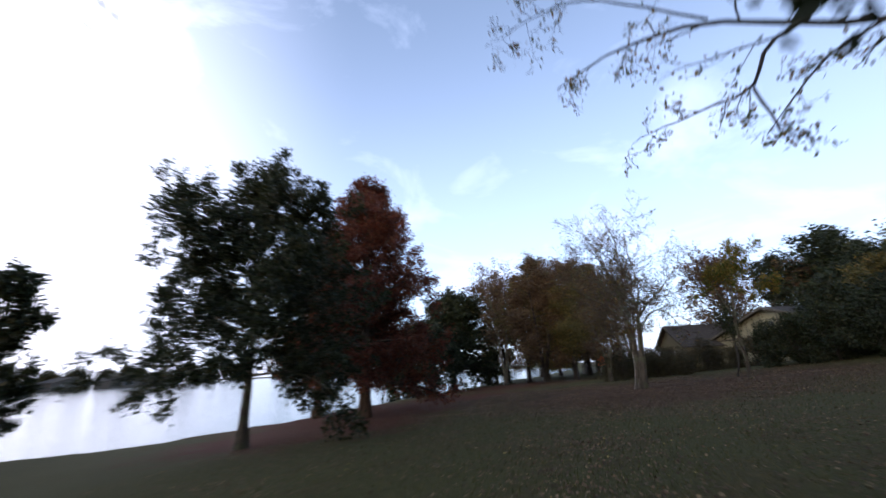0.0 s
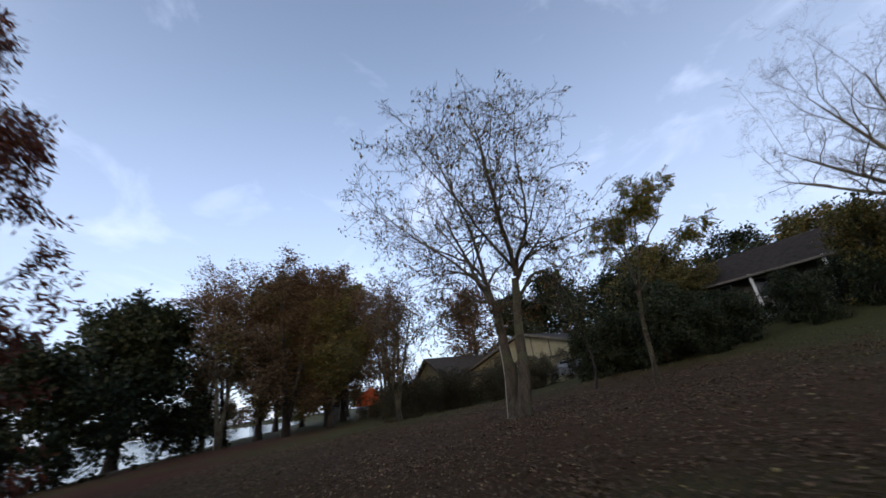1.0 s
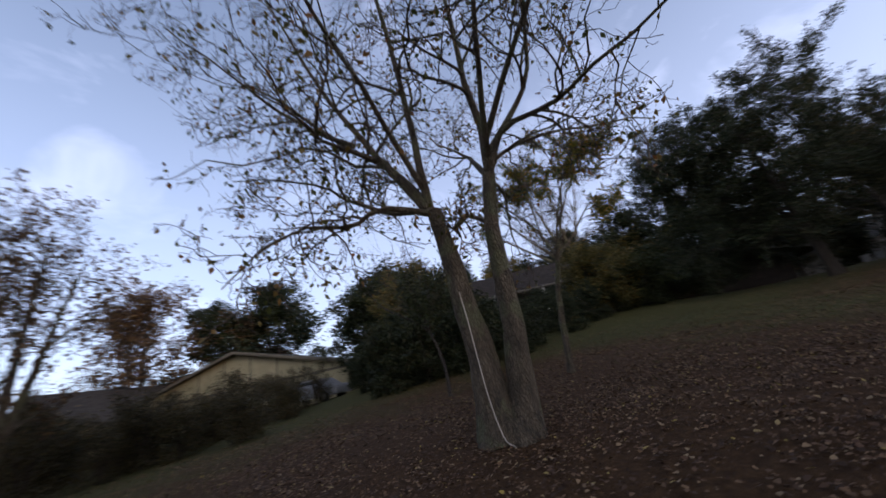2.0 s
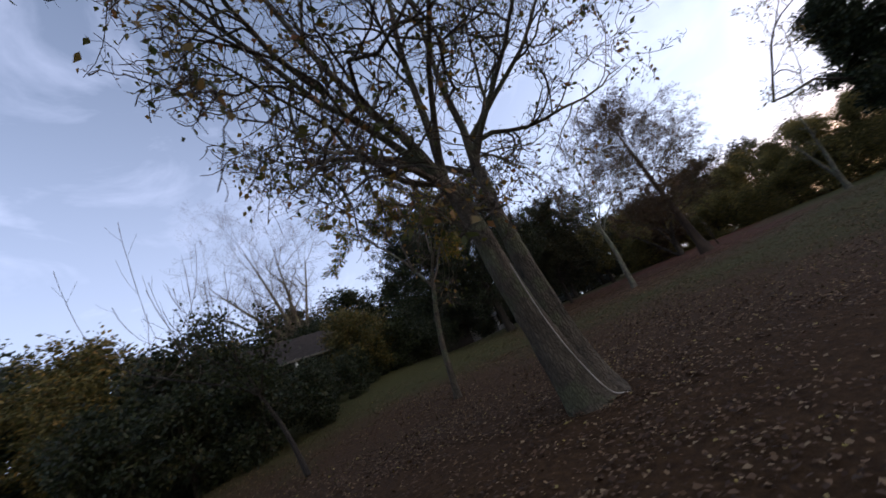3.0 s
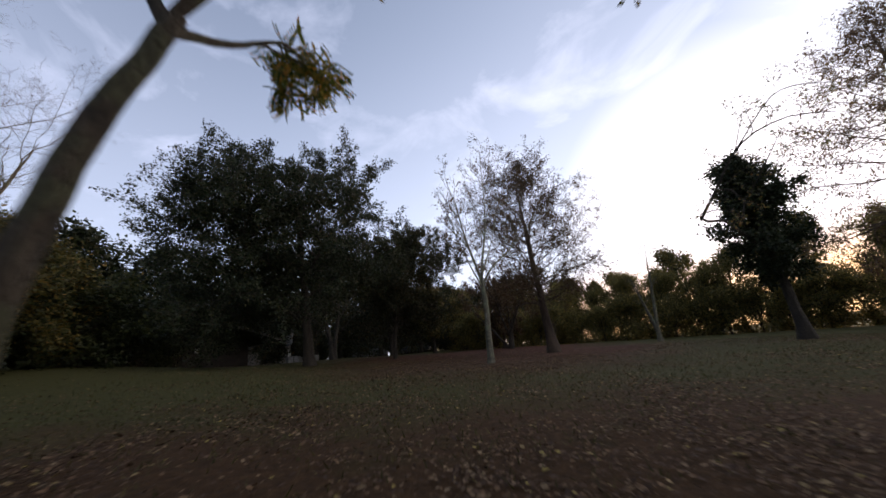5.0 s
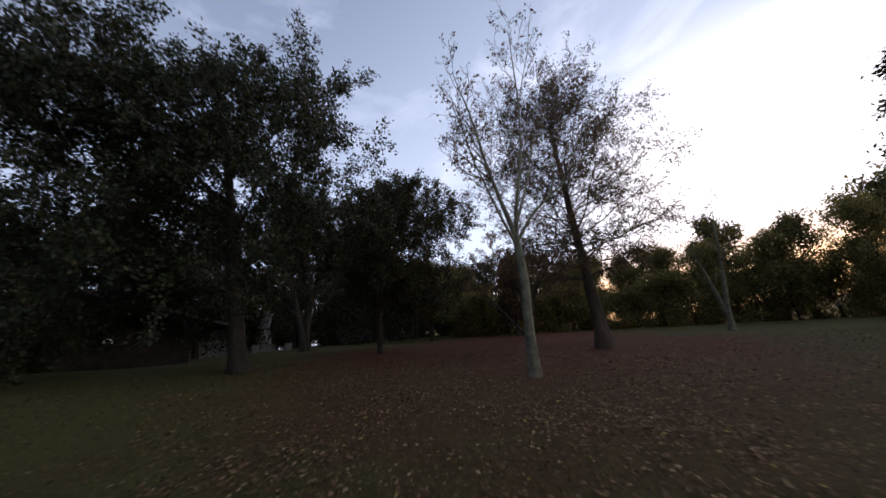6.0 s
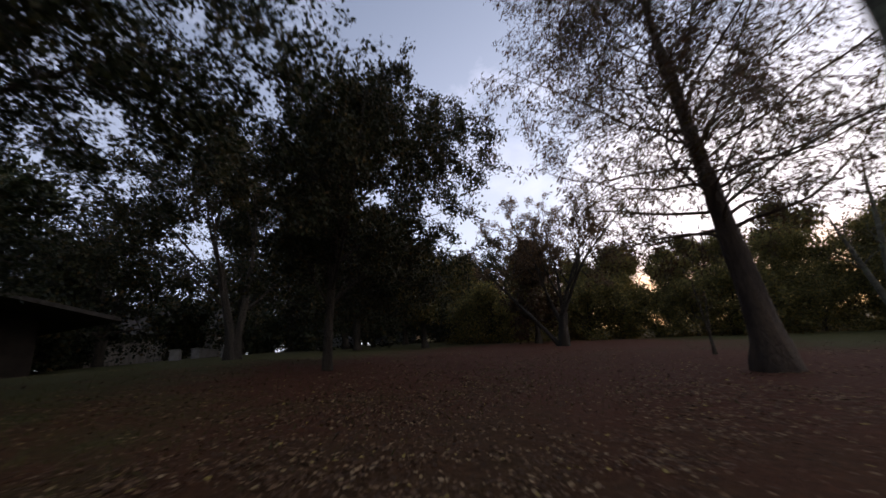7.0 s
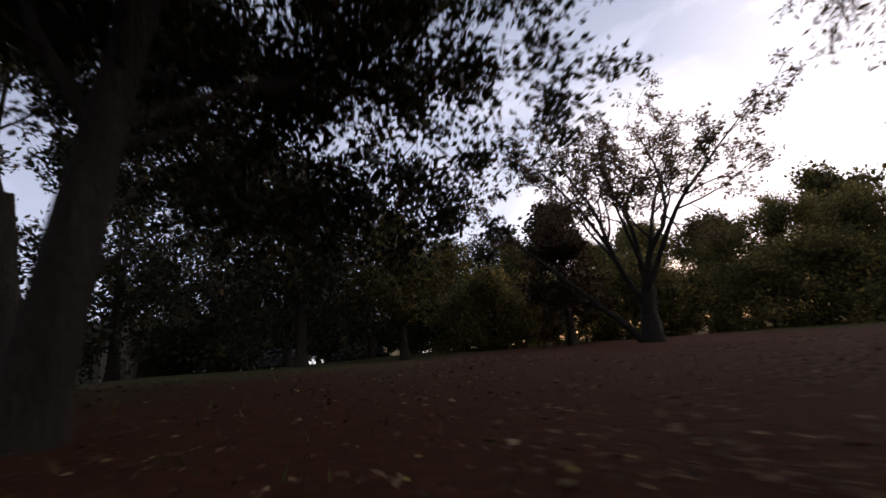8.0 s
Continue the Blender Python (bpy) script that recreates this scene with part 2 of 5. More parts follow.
WALL = plain_material("cream_siding", (0.2, 0.185, 0.11), (0.28, 0.255, 0.16), 0.8, 1.2)
BATTEN = plain_material("dark_batten", (0.0672, 0.0588, 0.042), (0.109, 0.0966, 0.0714), 0.8)
TRIM = plain_material("white_trim", (0.45, 0.45, 0.42), (0.6, 0.6, 0.56), 0.6)
BRICK = plain_material("tan_brick", (0.077, 0.068, 0.0553), (0.133, 0.12, 0.0978), 0.9, 6)
ROOF = plain_material("asphalt_shingle", (0.03, 0.027, 0.024), (0.07, 0.064, 0.057), 0.95, 4, 0.5)
GLASS = plain_material("window_glass", (0.02, 0.025, 0.03), (0.04, 0.045, 0.05), 0.08, 1, 0.0)
ROOF_BROWN = plain_material("brown_shingle", (0.017, 0.013, 0.010), (0.042, 0.033, 0.026), 0.95, 4, 0.5)
CONCRETE = plain_material("weathered_concrete", (0.13, 0.125, 0.115), (0.22, 0.215, 0.2), 0.9, 2.5, 0.3)
WOOD = plain_material("grey_wood", (0.14, 0.12, 0.10), (0.27, 0.24, 0.2), 0.9, 4, 0.3, (1, 1, 0.1))
ORANGE = plain_material("orange_cloth", (0.62, 0.1, 0.02), (0.8, 0.17, 0.04), 0.7)
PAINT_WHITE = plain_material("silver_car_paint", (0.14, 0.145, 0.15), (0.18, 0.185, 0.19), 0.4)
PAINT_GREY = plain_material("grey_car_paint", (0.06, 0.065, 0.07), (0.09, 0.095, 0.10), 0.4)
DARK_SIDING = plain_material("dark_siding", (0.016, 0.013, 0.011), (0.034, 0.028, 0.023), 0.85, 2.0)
RUBBER = plain_material("rubber", (0.015, 0.015, 0.015), (0.03, 0.03, 0.03), 0.8)
HOSE = plain_material("pale_vine", (0.4, 0.36, 0.3), (0.55, 0.5, 0.42), 0.7)


# ---- mesh helpers ----
def raw_mesh(name, verts, faces, mat, smooth=False):
    """A mesh from an (n, 3) array and an (m, k) array of faces."""
    me = bpy.data.meshes.new(name)
    verts, faces = np.asarray(verts, np.float32), np.asarray(faces, np.int32)
    k = faces.shape[1]
    me.vertices.add(len(verts))
    me.vertices.foreach_set("co", verts.ravel())
    me.loops.add(faces.size)
    me.loops.foreach_set("vertex_index", faces.ravel())
    me.polygons.add(len(faces))
    me.polygons.foreach_set("loop_start", np.arange(0, faces.size, k, dtype=np.int32))
    if smooth:
        me.polygons.foreach_set("use_smooth", np.ones(len(faces), bool))
    me.materials.append(mat)
    me.update(calc_edges=True)
    return me


def part(name, data, parent, label="", material=None):
    """One mesh object (a bmesh or a mesh) under a thing or part."""
    if isinstance(data, bmesh.types.BMesh):
        me = bpy.data.meshes.new(name)
        data.to_mesh(me)
        data.free()
        me.materials.append(material)
        data = me
    ob = new(name, data)
    ob.parent = parent
    return tagged(ob, label=label)


def empty(name, m, label, category, group="", kind=""):
    ob = new(name)
    ob.empty_display_size = 0.2
    ob.matrix_world = m
    return tagged(ob, label, category, group, kind)


def box_bm(boxes, bevel=0.01):
    """One bmesh of bevelled boxes: each (cx, cy, cz, sx, sy, sz) or with a rotation about z in degrees."""
    bm = bmesh.new()
    for cx, cy, cz, sx, sy, sz, *rz in boxes:
        m = pose(cx, cy, cz, 0, 0, rz[0] if rz else 0) @ Matrix.Diagonal((sx, sy, sz, 1))
        bmesh.ops.create_cube(bm, size=1, matrix=m)
    if bevel:
        bmesh.ops.bevel(bm, geom=bm.edges[:], offset=bevel, segments=1, affect="EDGES")
    return bm


# ---- the lie of the land ----
BUMPS = [(9.3, 20.2, 0.09), (13.34, 18.84, 0.18), (14.5, 21.54, 0.18), (15.02, 4.82, 0.26), (13.1, -1.48, 0.16), (6.78, -8.25, 0.08), (4.3, 3, 0.30), (23.2, 5.45, 0.59), (22.2, -0.7, 1.02), (29.44, -4.67, 0.42), (24.95, -14.27, 0.30), (24, -20.95, 0.20), (16.85, -9.93, 0.06), (18.29, -14.67, 0.06), (13.1, -4.54, 0.20), (35.2, -6.2, 0.56), (-4.95, 24.7, -0.16), (-6.2, 14.6, -0.11), (0, 0, 0.0), (19.5, 0.6, -0.35), (17.5, 4.5, -0.2)]
SHORE_Y = np.array([15.0, 16.2, 18.7, 21.0, 23.0, 25.0, 28.8, 33.6, 40.4, 50.4, 60.0, 68.0, 78.0, 110.0, 180.0, 260.0])
SHORE_X = np.array([-60.0, -19.0, -14.5, -13.8, -12.6, -11.6, -10.6, -9.0, -6.5, -2.5, 2.5, 7.5, 15.0, 28.0, 58.0, 75.0])
WATER_Z = -1.62


def land(x, y):
    """Ground height, for numbers or arrays."""
    x, y = np.asarray(x, float), np.asarray(y, float)
    z = 0.0667 * 60 * np.tanh(x / 60) - 0.0303 * 60 * np.tanh(y / 60)
    num, den = 0.0, 0.35
    for bx, by, bz in BUMPS:
        w = np.exp(-((x - bx) ** 2 + (y - by) ** 2) / 50.0)
        num, den = num + w * bz, den + w
    z = z + num / den + 1.9 * np.exp(-((x - 33.0) ** 2 + (y - 18.5) ** 2) / 110.0)
    z = z + 0.03 * np.sin(x * 0.9 + 1.3) * np.sin(y * 0.8) + 0.05 * np.sin(x * 0.31) * np.cos(y * 0.27)
    sx = np.interp(y, SHORE_Y, SHORE_X)
    wob = 0.35 * np.sin(y * 0.7) + 0.25 * np.sin(y * 1.9 + 1) + 0.3 * np.sin(x * 0.5)
    d = np.where(y > 15, np.minimum(sx + wob - x, (y - 15) * 2.5 + wob), -5.0)   # how far out in the lake
    far = np.minimum(np.minimum(x + 190, 330 - y), 400)                            # the other shore
    d = np.minimum(d, far)
    near = np.clip(-d / 12.0, 0, 1)
    z = np.where(near < 1, np.maximum(z, (WATER_Z + 0.08) * (1 - near) + z * near), z)
    bed = WATER_Z + 0.06 - 0.25 * np.clip(d, 0, 6)
    return np.where(d > 0, np.minimum(bed, WATER_Z + 0.06), np.where(near < 1, np.maximum(z, WATER_Z + 0.07), z))


def on_land(x, y, rz=0.0, sink=0.0):
    return pose(x, y, float(land(x, y)) - sink, 0, 0, rz)


def make_ground():
    def axis(lo, hi, fine_lo, fine_hi, step):
        inner = np.arange(fine_lo, fine_hi + step / 2, step)
        left = fine_lo - np.geomspace(step, fine_lo - lo, 26)[::-1]
        right = fine_hi + np.geomspace(step, hi - fine_hi, 26)
        return np.concatenate([left, inner, right])
    xs, ys = axis(-2500, 2500, -32, 48, 0.5), axis(-2500, 2500, -30, 70, 0.5)
    gx, gy = np.meshgrid(xs, ys)
    v = np.stack([gx, gy, land(gx, gy)], -1).reshape(-1, 3)
    i = np.arange(len(ys) * len(xs)).reshape(len(ys), len(xs))
    f = np.stack([i[:-1, :-1], i[:-1, 1:], i[1:, 1:], i[1:, :-1]], -1).reshape(-1, 4)
    me = raw_mesh("ground", v, f, GROUND, True)
    litter = me.attributes.new("litter", "FLOAT", "POINT")
    litter.data.foreach_set("value", litter_amount(v[:, 0], v[:, 1]).astype(np.float32))
    rust = me.attributes.new("rust", "FLOAT", "POINT")
    rust.data.foreach_set("value", rust_amount(v[:, 0], v[:, 1]).astype(np.float32))
    return tagged(new("ground", me), "worn lawn strewn with fallen autumn leaves", "ground", kind="structure")


def blobs(x, y, spots):
    s = np.zeros_like(np.asarray(x, float))
    for bx, by, r, a in spots:
        s = np.maximum(s, a * np.exp(-((x - bx) ** 2 + (y - by) ** 2) / (r * r)))
    return s


def litter_amount(x, y):
    return blobs(x, y, [(9.3, 20.2, 8, 0.95), (13.5, 19.0, 5, 0.8), (15.2, 5.0, 6.2, 1.0), (6, 27, 6, 0.6), (17.5, 5, 4, 0.5), (3, 9, 6, 0.28), (15, 22, 4, 0.6), (4, 3, 5, 0.34), (8, 9, 7, 0.26), (-1.4, 6.0, 0.9, 0.9)])


def rust_amount(x, y):
    return blobs(x, y, [(-5.4, 26.4, 8, 0.95), (-5.4, 18.5, 5.5, 1.0), (-9.9, 31, 7, 0.9), (0, 33, 8, 0.7), (13.3, -1.7, 6.5, 0.9), (17.3, -10, 8, 0.85), (19, -4, 7, 0.7), (5, 45, 12, 0.6), (20.5, -0.5, 5.5, 0.75)])


make_ground()
lake = raw_mesh("lake", [(-420, 10, WATER_Z), (120, 10, WATER_Z), (120, 420, WATER_Z), (-420, 420, WATER_Z)], [(0, 1, 2, 3)], WATER)
tagged(new("lake", lake), "calm pale lake reflecting the evening sky", "lake", kind="structure")


# ---- trees ----
def unit(v):
    return v / np.maximum(np.linalg.norm(v, axis=-1, keepdims=True), 1e-9)


def run_branches(rng, start, way, length, radius, n, wander, up, taper=0.25):
    """Polylines (B, n, 3) and radii (B, n) that leave start along way and wander."""
    B = len(start)
    pts, w = [start], unit(way)
    for j in range(1, n):
        w = unit(w + rng.normal(0, wander, (B, 3)) + np.array([0, 0, 1]) * np.reshape(up, (-1, 1)))
        pts.append(pts[-1] + w * (length / (n - 1))[:, None])
    t = np.linspace(0, 1, n)
    return np.stack(pts, 1), radius[:, None] * (1 - (1 - taper) * t[None, :])


def sprout(rng, P, R, per, s0, ratio, spread, n, wander, up, rad=0.55, s1=1.0, short=0.5, env=None):
    """Children of the branches P: per of them each, at parts s0..s1 of their length."""
    B, m, _ = P.shape
    idx = np.repeat(np.arange(B), per)
    s = s0 + (s1 - s0) * (np.tile(np.arange(per), B) + rng.random(B * per)) / per
    f = np.clip(s * (m - 1), 0, m - 1.001)
    i, fr = f.astype(int), (f % 1)[:, None]
    start = P[idx, i] * (1 - fr) + P[idx, i + 1] * fr
    tang = unit(P[idx, i + 1] - P[idx, i])
    side = unit(np.cross(tang, unit(rng.normal(0, 1, tang.shape))))
    ang = np.radians(rng.normal(spread, 10, len(idx)))[:, None]
    way = tang * np.cos(ang) + side * np.sin(ang)
    plen = np.linalg.norm(np.diff(P, axis=1), axis=2).sum(1)
    length = plen[idx] * ratio * (1 - short * s) * rng.uniform(0.7, 1.25, len(idx))
    if env is not None:
        length = env(start, s, length)
    rr = R[idx, i] * (1 - fr[:, 0]) + R[idx, i + 1] * fr[:, 0]
    return run_branches(rng, start, way, length, rr * rad, n, wander, up)


def tubes(groups):
    """Vertices and quads of tapered tubes; groups: (P, R, sides)."""
    V, F, off = [], [], 0
    for P, R, sides in groups:
        B, n, _ = P.shape
        t = np.empty_like(P)
        t[:, 1:-1], t[:, 0], t[:, -1] = P[:, 2:] - P[:, :-2], P[:, 1] - P[:, 0], P[:, -1] - P[:, -2]
        t = unit(t)
        ref = np.where(np.abs(t[:, :1, 2:3]) > 0.9, np.array([1.0, 0, 0]), np.array([0, 0, 1.0]))
        u = unit(np.cross(t, np.broadcast_to(ref, t.shape)))
        w = np.cross(t, u)
        a = np.arange(sides) * 2 * np.pi / sides
        ring = P[:, :, None] + R[:, :, None, None] * (u[:, :, None] * np.cos(a)[:, None] + w[:, :, None] * np.sin(a)[:, None])
        V.append(ring.reshape(-1, 3))
        k = (np.arange(B)[:, None, None] * n + np.arange(n - 1)[None, :, None]) * sides + np.arange(sides)[None, None]
        k2 = (np.arange(B)[:, None, None] * n + np.arange(n - 1)[None, :, None]) * sides + (np.arange(sides)[None, None] + 1) % sides
        F.append((np.stack([k, k2, k2 + sides, k + sides], -1)).reshape(-1, 4) + off)
        off += B * n * sides
    return np.concatenate(V), np.concatenate(F)


LEAF = (np.array([(0, 0, 0), (0.42, 0.3, 0.08), (1, 0, -0.05), (0.42, -0.3, 0.08)]), np.array([(0, 1, 2, 3)]))
SPRAY = (np.array([(0, 0, 0), (0.5, 0.14, 0), (1, 0, -0.12), (0.5, -0.14, 0)]), np.array([(0, 1, 2, 3)]))


def compound_leaf(pairs=6):
    v, f = [(0, 0.012, 0), (0, -0.012, 0), (1, 0, -0.3), (1, 0.008, -0.3)], [(0, 1, 2, 3)]
    for k in range(pairs):
        s = 0.2 + 0.8 * k / (pairs - 1)
        for sg in (1, -1):
            x, z, b = s, -0.3 * s * s, len(v)
            v += [(x, 0, z), (x + 0.12, sg * 0.16, z - 0.03), (x + 0.16, sg * 0.34, z - 0.14), (x + 0.02, sg * 0.17, z - 0.05)]
            f.append((b, b + 1, b + 2, b + 3))
    return np.array(v), np.array(f)


def leaf_cloud(rng, groups, count, size, template=LEAF, jitter=0.12, droop=0.0, s0=0.2, vary=0.35):
    """Leaves scattered along the branches in groups, weighted by length."""
    v0, f0 = template
    L = np.concatenate([np.linalg.norm(np.diff(P, axis=1), axis=2).sum(1) for P, R in groups])
    own = np.concatenate([np.full(len(P), g) for g, (P, R) in enumerate(groups)])
    loc = np.concatenate([np.arange(len(P)) for P, R in groups])
    pick = rng.choice(len(L), count, p=L / L.sum())
    pos, way = np.zeros((count, 3)), np.zeros((count, 3))
    for g, (P, R) in enumerate(groups):
        k = np.where(own[pick] == g)[0]
        b = loc[pick[k]]
        f = np.clip((s0 + (1 - s0) * rng.random(len(k))) * (P.shape[1] - 1), 0, P.shape[1] - 1.001)
        i, fr = f.astype(int), (f % 1)[:, None]
        pos[k] = P[b, i] * (1 - fr) + P[b, i + 1] * fr
        way[k] = unit(P[b, i + 1] - P[b, i])
    pos += rng.normal(0, jitter, pos.shape)
    ax = unit(way * 0.6 + rng.normal(0, 0.6, way.shape) + np.array([0, 0, -droop]))
    nrm = unit(np.cross(ax, rng.normal(0, 1, ax.shape)))
    by = np.cross(nrm, ax)
    sc = size * (1 + vary * rng.uniform(-1, 1, count))
    V = pos[:, None] + sc[:, None, None] * (v0[None, :, :1] * ax[:, None] + v0[None, :, 1:2] * by[:, None] + v0[None, :, 2:] * nrm[:, None])
    F = f0[None] + (np.arange(count) * len(v0))[:, None, None]
    return V.reshape(-1, 3), F.reshape(-1, f0.shape[1])


ENVELOPE = {
    "round": lambda u: np.sqrt(np.clip(1 - (2 * u - 0.9) ** 2 * 0.8, 0.05, 1)),
    "cone": lambda u: 1.05 - 0.85 * u,
    "dome": lambda u: np.sqrt(np.clip(1.02 - u * u, 0.03, 1)),
    "fan": lambda u: 0.55 + 0.45 * u,
    "egg": lambda u: np.clip(1.03 - u ** 2.2, 0.08, 1) ** 0.75 * (0.88 + 0.12 * np.sin(u * 23)),
}


def skeleton(seed, height, radius, crown, stems=((0, 0, 1.0),), clear=0.25, shape="round", primaries=22, seconds=8, thirds=5, wander=0.10,
             low=80, high=30, up=0.05, split=0.0, sweep=0.0, bend=1.0, thick=1.0):
    """Trunks and three orders of branches. stems: (lean x, lean y, part of the height) of each trunk; split: height at which they part."""
    rng = np.random.default_rng(seed)
    n = 14
    base = np.zeros((len(stems), n, 3))
    t = np.linspace(0, 1, n)
    for k, (lx, ly, part_h) in enumerate(stems):
        h = height * part_h
        off = np.clip((t * h - split) / max(h - split, 0.1), 0, 1)
        wob = np.cumsum(rng.normal(0, bend * wander * 0.09 * h / n * 3, (n, 2)), 0)
        wob -= wob[0]
        base[k, :, 0] = lx * h * off ** (1 + sweep) + wob[:, 0] * t
        base[k, :, 1] = ly * h * off ** (1 + sweep) + wob[:, 1] * t
        base[k, :, 2] = t * h
    rad = radius * (1 - t) ** 0.8 * (0.85 if len(stems) > 1 else 1) + 0.012
    flare = 1 + 0.65 * np.exp(-t * height / (radius * 2.0 + 0.05))
    R0 = np.tile(rad * flare, (len(stems), 1))

    def env(start, s, length):
        u = np.clip((start[:, 2] / height - clear) / (1 - clear), 0, 1)
        return crown * ENVELOPE[shape](u) * rng.uniform(0.75, 1.1, len(s))
    B, m = len(stems), n
    per = primaries // len(stems)
    idx = np.repeat(np.arange(B), per)
    s = clear + (0.98 - clear) * (np.tile(np.arange(per), B) + rng.random(B * per)) / per
    f = np.clip(s * (m - 1), 0, m - 1.001)
    i, fr = f.astype(int), (f % 1)[:, None]
    start = base[idx, i] * (1 - fr) + base[idx, i + 1] * fr
    az = np.tile(np.arange(per), B) * 2.4 + rng.uniform(-0.5, 0.5, B * per)
    u = np.clip((s - clear) / (1 - clear), 0, 1)
    el = np.radians(low + (high - low) * u + rng.normal(0, 7, len(s)))
    way = np.stack([np.sin(el) * np.cos(az), np.sin(el) * np.sin(az), np.cos(el)], 1)
    r1 = np.minimum((R0[idx, i] * 0.42), radius * 0.36) * thick
    P1, R1 = run_branches(rng, start, way, env(start, s, None), r1, 8, wander * 1.7, up, 0.18)
    P2, R2 = sprout(rng, P1, R1, seconds, 0.2, 0.5, 48, 6, wander * 2.2, up * 0.8, 0.55)
    P3, R3 = sprout(rng, P2, R2, thirds, 0.15, 0.55, 42, 4, wander * 2.6, up * 0.5, 0.6)
    return rng, (base, R0), (P1, R1), (P2, R2), (P3, np.maximum(R3, 0.004))


def roots(rng, radius, count):
    """Short root flares that run out of the foot of a trunk."""
    az = np.arange(count) * 6.283 / count + rng.uniform(-0.4, 0.4, count)
    d = np.stack([np.cos(az), np.sin(az), np.zeros(count)], 1)
    t = np.linspace(0, 1, 5)
    P = d[:, None] * (radius * (0.55 + 1.5 * t))[None, :, None]
    P[:, :, 2] = (radius * 0.75 * (1 - t) ** 2 - 0.10 * t)[None]
    return P, np.tile(radius * (0.42 - 0.3 * t), (count, 1))


def knobbly(rng, P, R, rings=44, sides=22):
    """One trunk as an uneven, furrowed tube."""
    n = len(P)
    s = np.linspace(0, n - 1.001, rings)
    i, f = s.astype(int), (s % 1)
    f = f * f * (3 - 2 * f) * 0.35 + f * 0.65
    Q, r = P[i] * (1 - f)[:, None] + P[i + 1] * f[:, None], R[i] * (1 - f) + R[i + 1] * f
    V, F = tubes([(Q[None], r[None], sides)])
    a = np.tile(np.arange(sides) * 2 * np.pi / sides, rings)
    h = np.repeat(Q[:, 2], sides)
    k = np.zeros(len(V))
    for amp, m, w in ((0.05, 2, 1.3), (0.05, 3, 2.1), (0.045, 5, 0.9), (0.03, 8, 3.5), (0.03, 11, 6.0)):
        k += amp * np.sin(m * a + w * h + rng.uniform(0, 6.28) + 0.8 * np.sin(h * 1.7 + m))
    k += 0.04 * np.sin(h * 7.0 + rng.uniform(0, 6)) * np.sin(a + h) + rng.normal(0, 0.012, len(V))
    mid = np.repeat(Q, sides, 0)
    return mid + (V - mid) * (1 + k)[:, None], F


def build_tree(name, label, place, sk, bark, leaf, count, size, template=LEAF, droop=0.1, jitter=0.12, twig=None, crown_label="", orders=(2, 3), root_count=0, group="", twigs=True, fine=0):
    rng, b0, b1, b2, b3 = sk
    tw = [(*b3, 3)]
    if fine:
        P4, R4 = sprout(rng, *b3, fine, 0.15, 0.65, 40, 4, 0.3, -0.03, 0.7)
        b3 = (P4, np.maximum(R4, 0.003))
        tw.append((*b3, 3))
    tree = empty(name, place, label, "tree", group)
    for k in range(len(b0[0])):
        V, F = tubes([(b0[0][k:k + 1], b0[1][k:k + 1], 12)]) if group else knobbly(rng, b0[0][k], b0[1][k])
        if root_count and k == 0:
            V2, F2 = tubes([(*roots(rng, float(b0[1][0, 0]) * 0.62, root_count), 7)])
            V, F = np.concatenate([V, V2]), np.concatenate([F, F2 + len(V)])
        part("trunk", raw_mesh("trunk", V, F, bark, True), tree)
    if group:
        tagged(part("branchwork", raw_mesh("branchwork", *tubes([(*b1, 6), (*b2, 4)]), bark, True), tree), kind="stuff")
    else:
        for k in range(len(b1[0])):
            part("limb", raw_mesh("limb", *tubes([(b1[0][k:k + 1], b1[1][k:k + 1], 8)]), bark, True), tree)
        tagged(part("branchwork", raw_mesh("branchwork", *tubes([(*b2, 5)]), bark, True), tree), kind="stuff")
    if twigs:
        tagged(part("twigwork", raw_mesh("twigwork", *tubes(tw), twig or TWIG), tree), kind="stuff")
    if count:
        pick = [b1, b2, b3]
        V, F = leaf_cloud(rng, [pick[o - 1] for o in orders], count, size, template, jitter, droop)
        part("crown", raw_mesh("crown", V, F, leaf), tree, crown_label)
    return tree


def spline(points, n, rng=None, rough=0.0):
    """A smooth line of n points through a few, a little uneven."""
    p = np.array(points, float)
    p = np.concatenate([2 * p[:1] - p[1:2], p, 2 * p[-1:] - p[-2:-1]])
    s = np.linspace(0, len(p) - 3 - 1e-6, n)
    i, f = s.astype(int), (s % 1)[:, None]
    a, b, c, d = p[i], p[i + 1], p[i + 2], p[i + 3]
    q = 0.5 * (2 * b + (c - a) * f + (2 * a - 5 * b + 4 * c - d) * f * f + (3 * b - a - 3 * c + d) * f ** 3)
    if rng is not None and rough:
        q[1:] += np.cumsum(rng.normal(0, rough, (n - 1, 3)), 0) * np.linspace(0.15, 1, n - 1)[:, None]
    return q


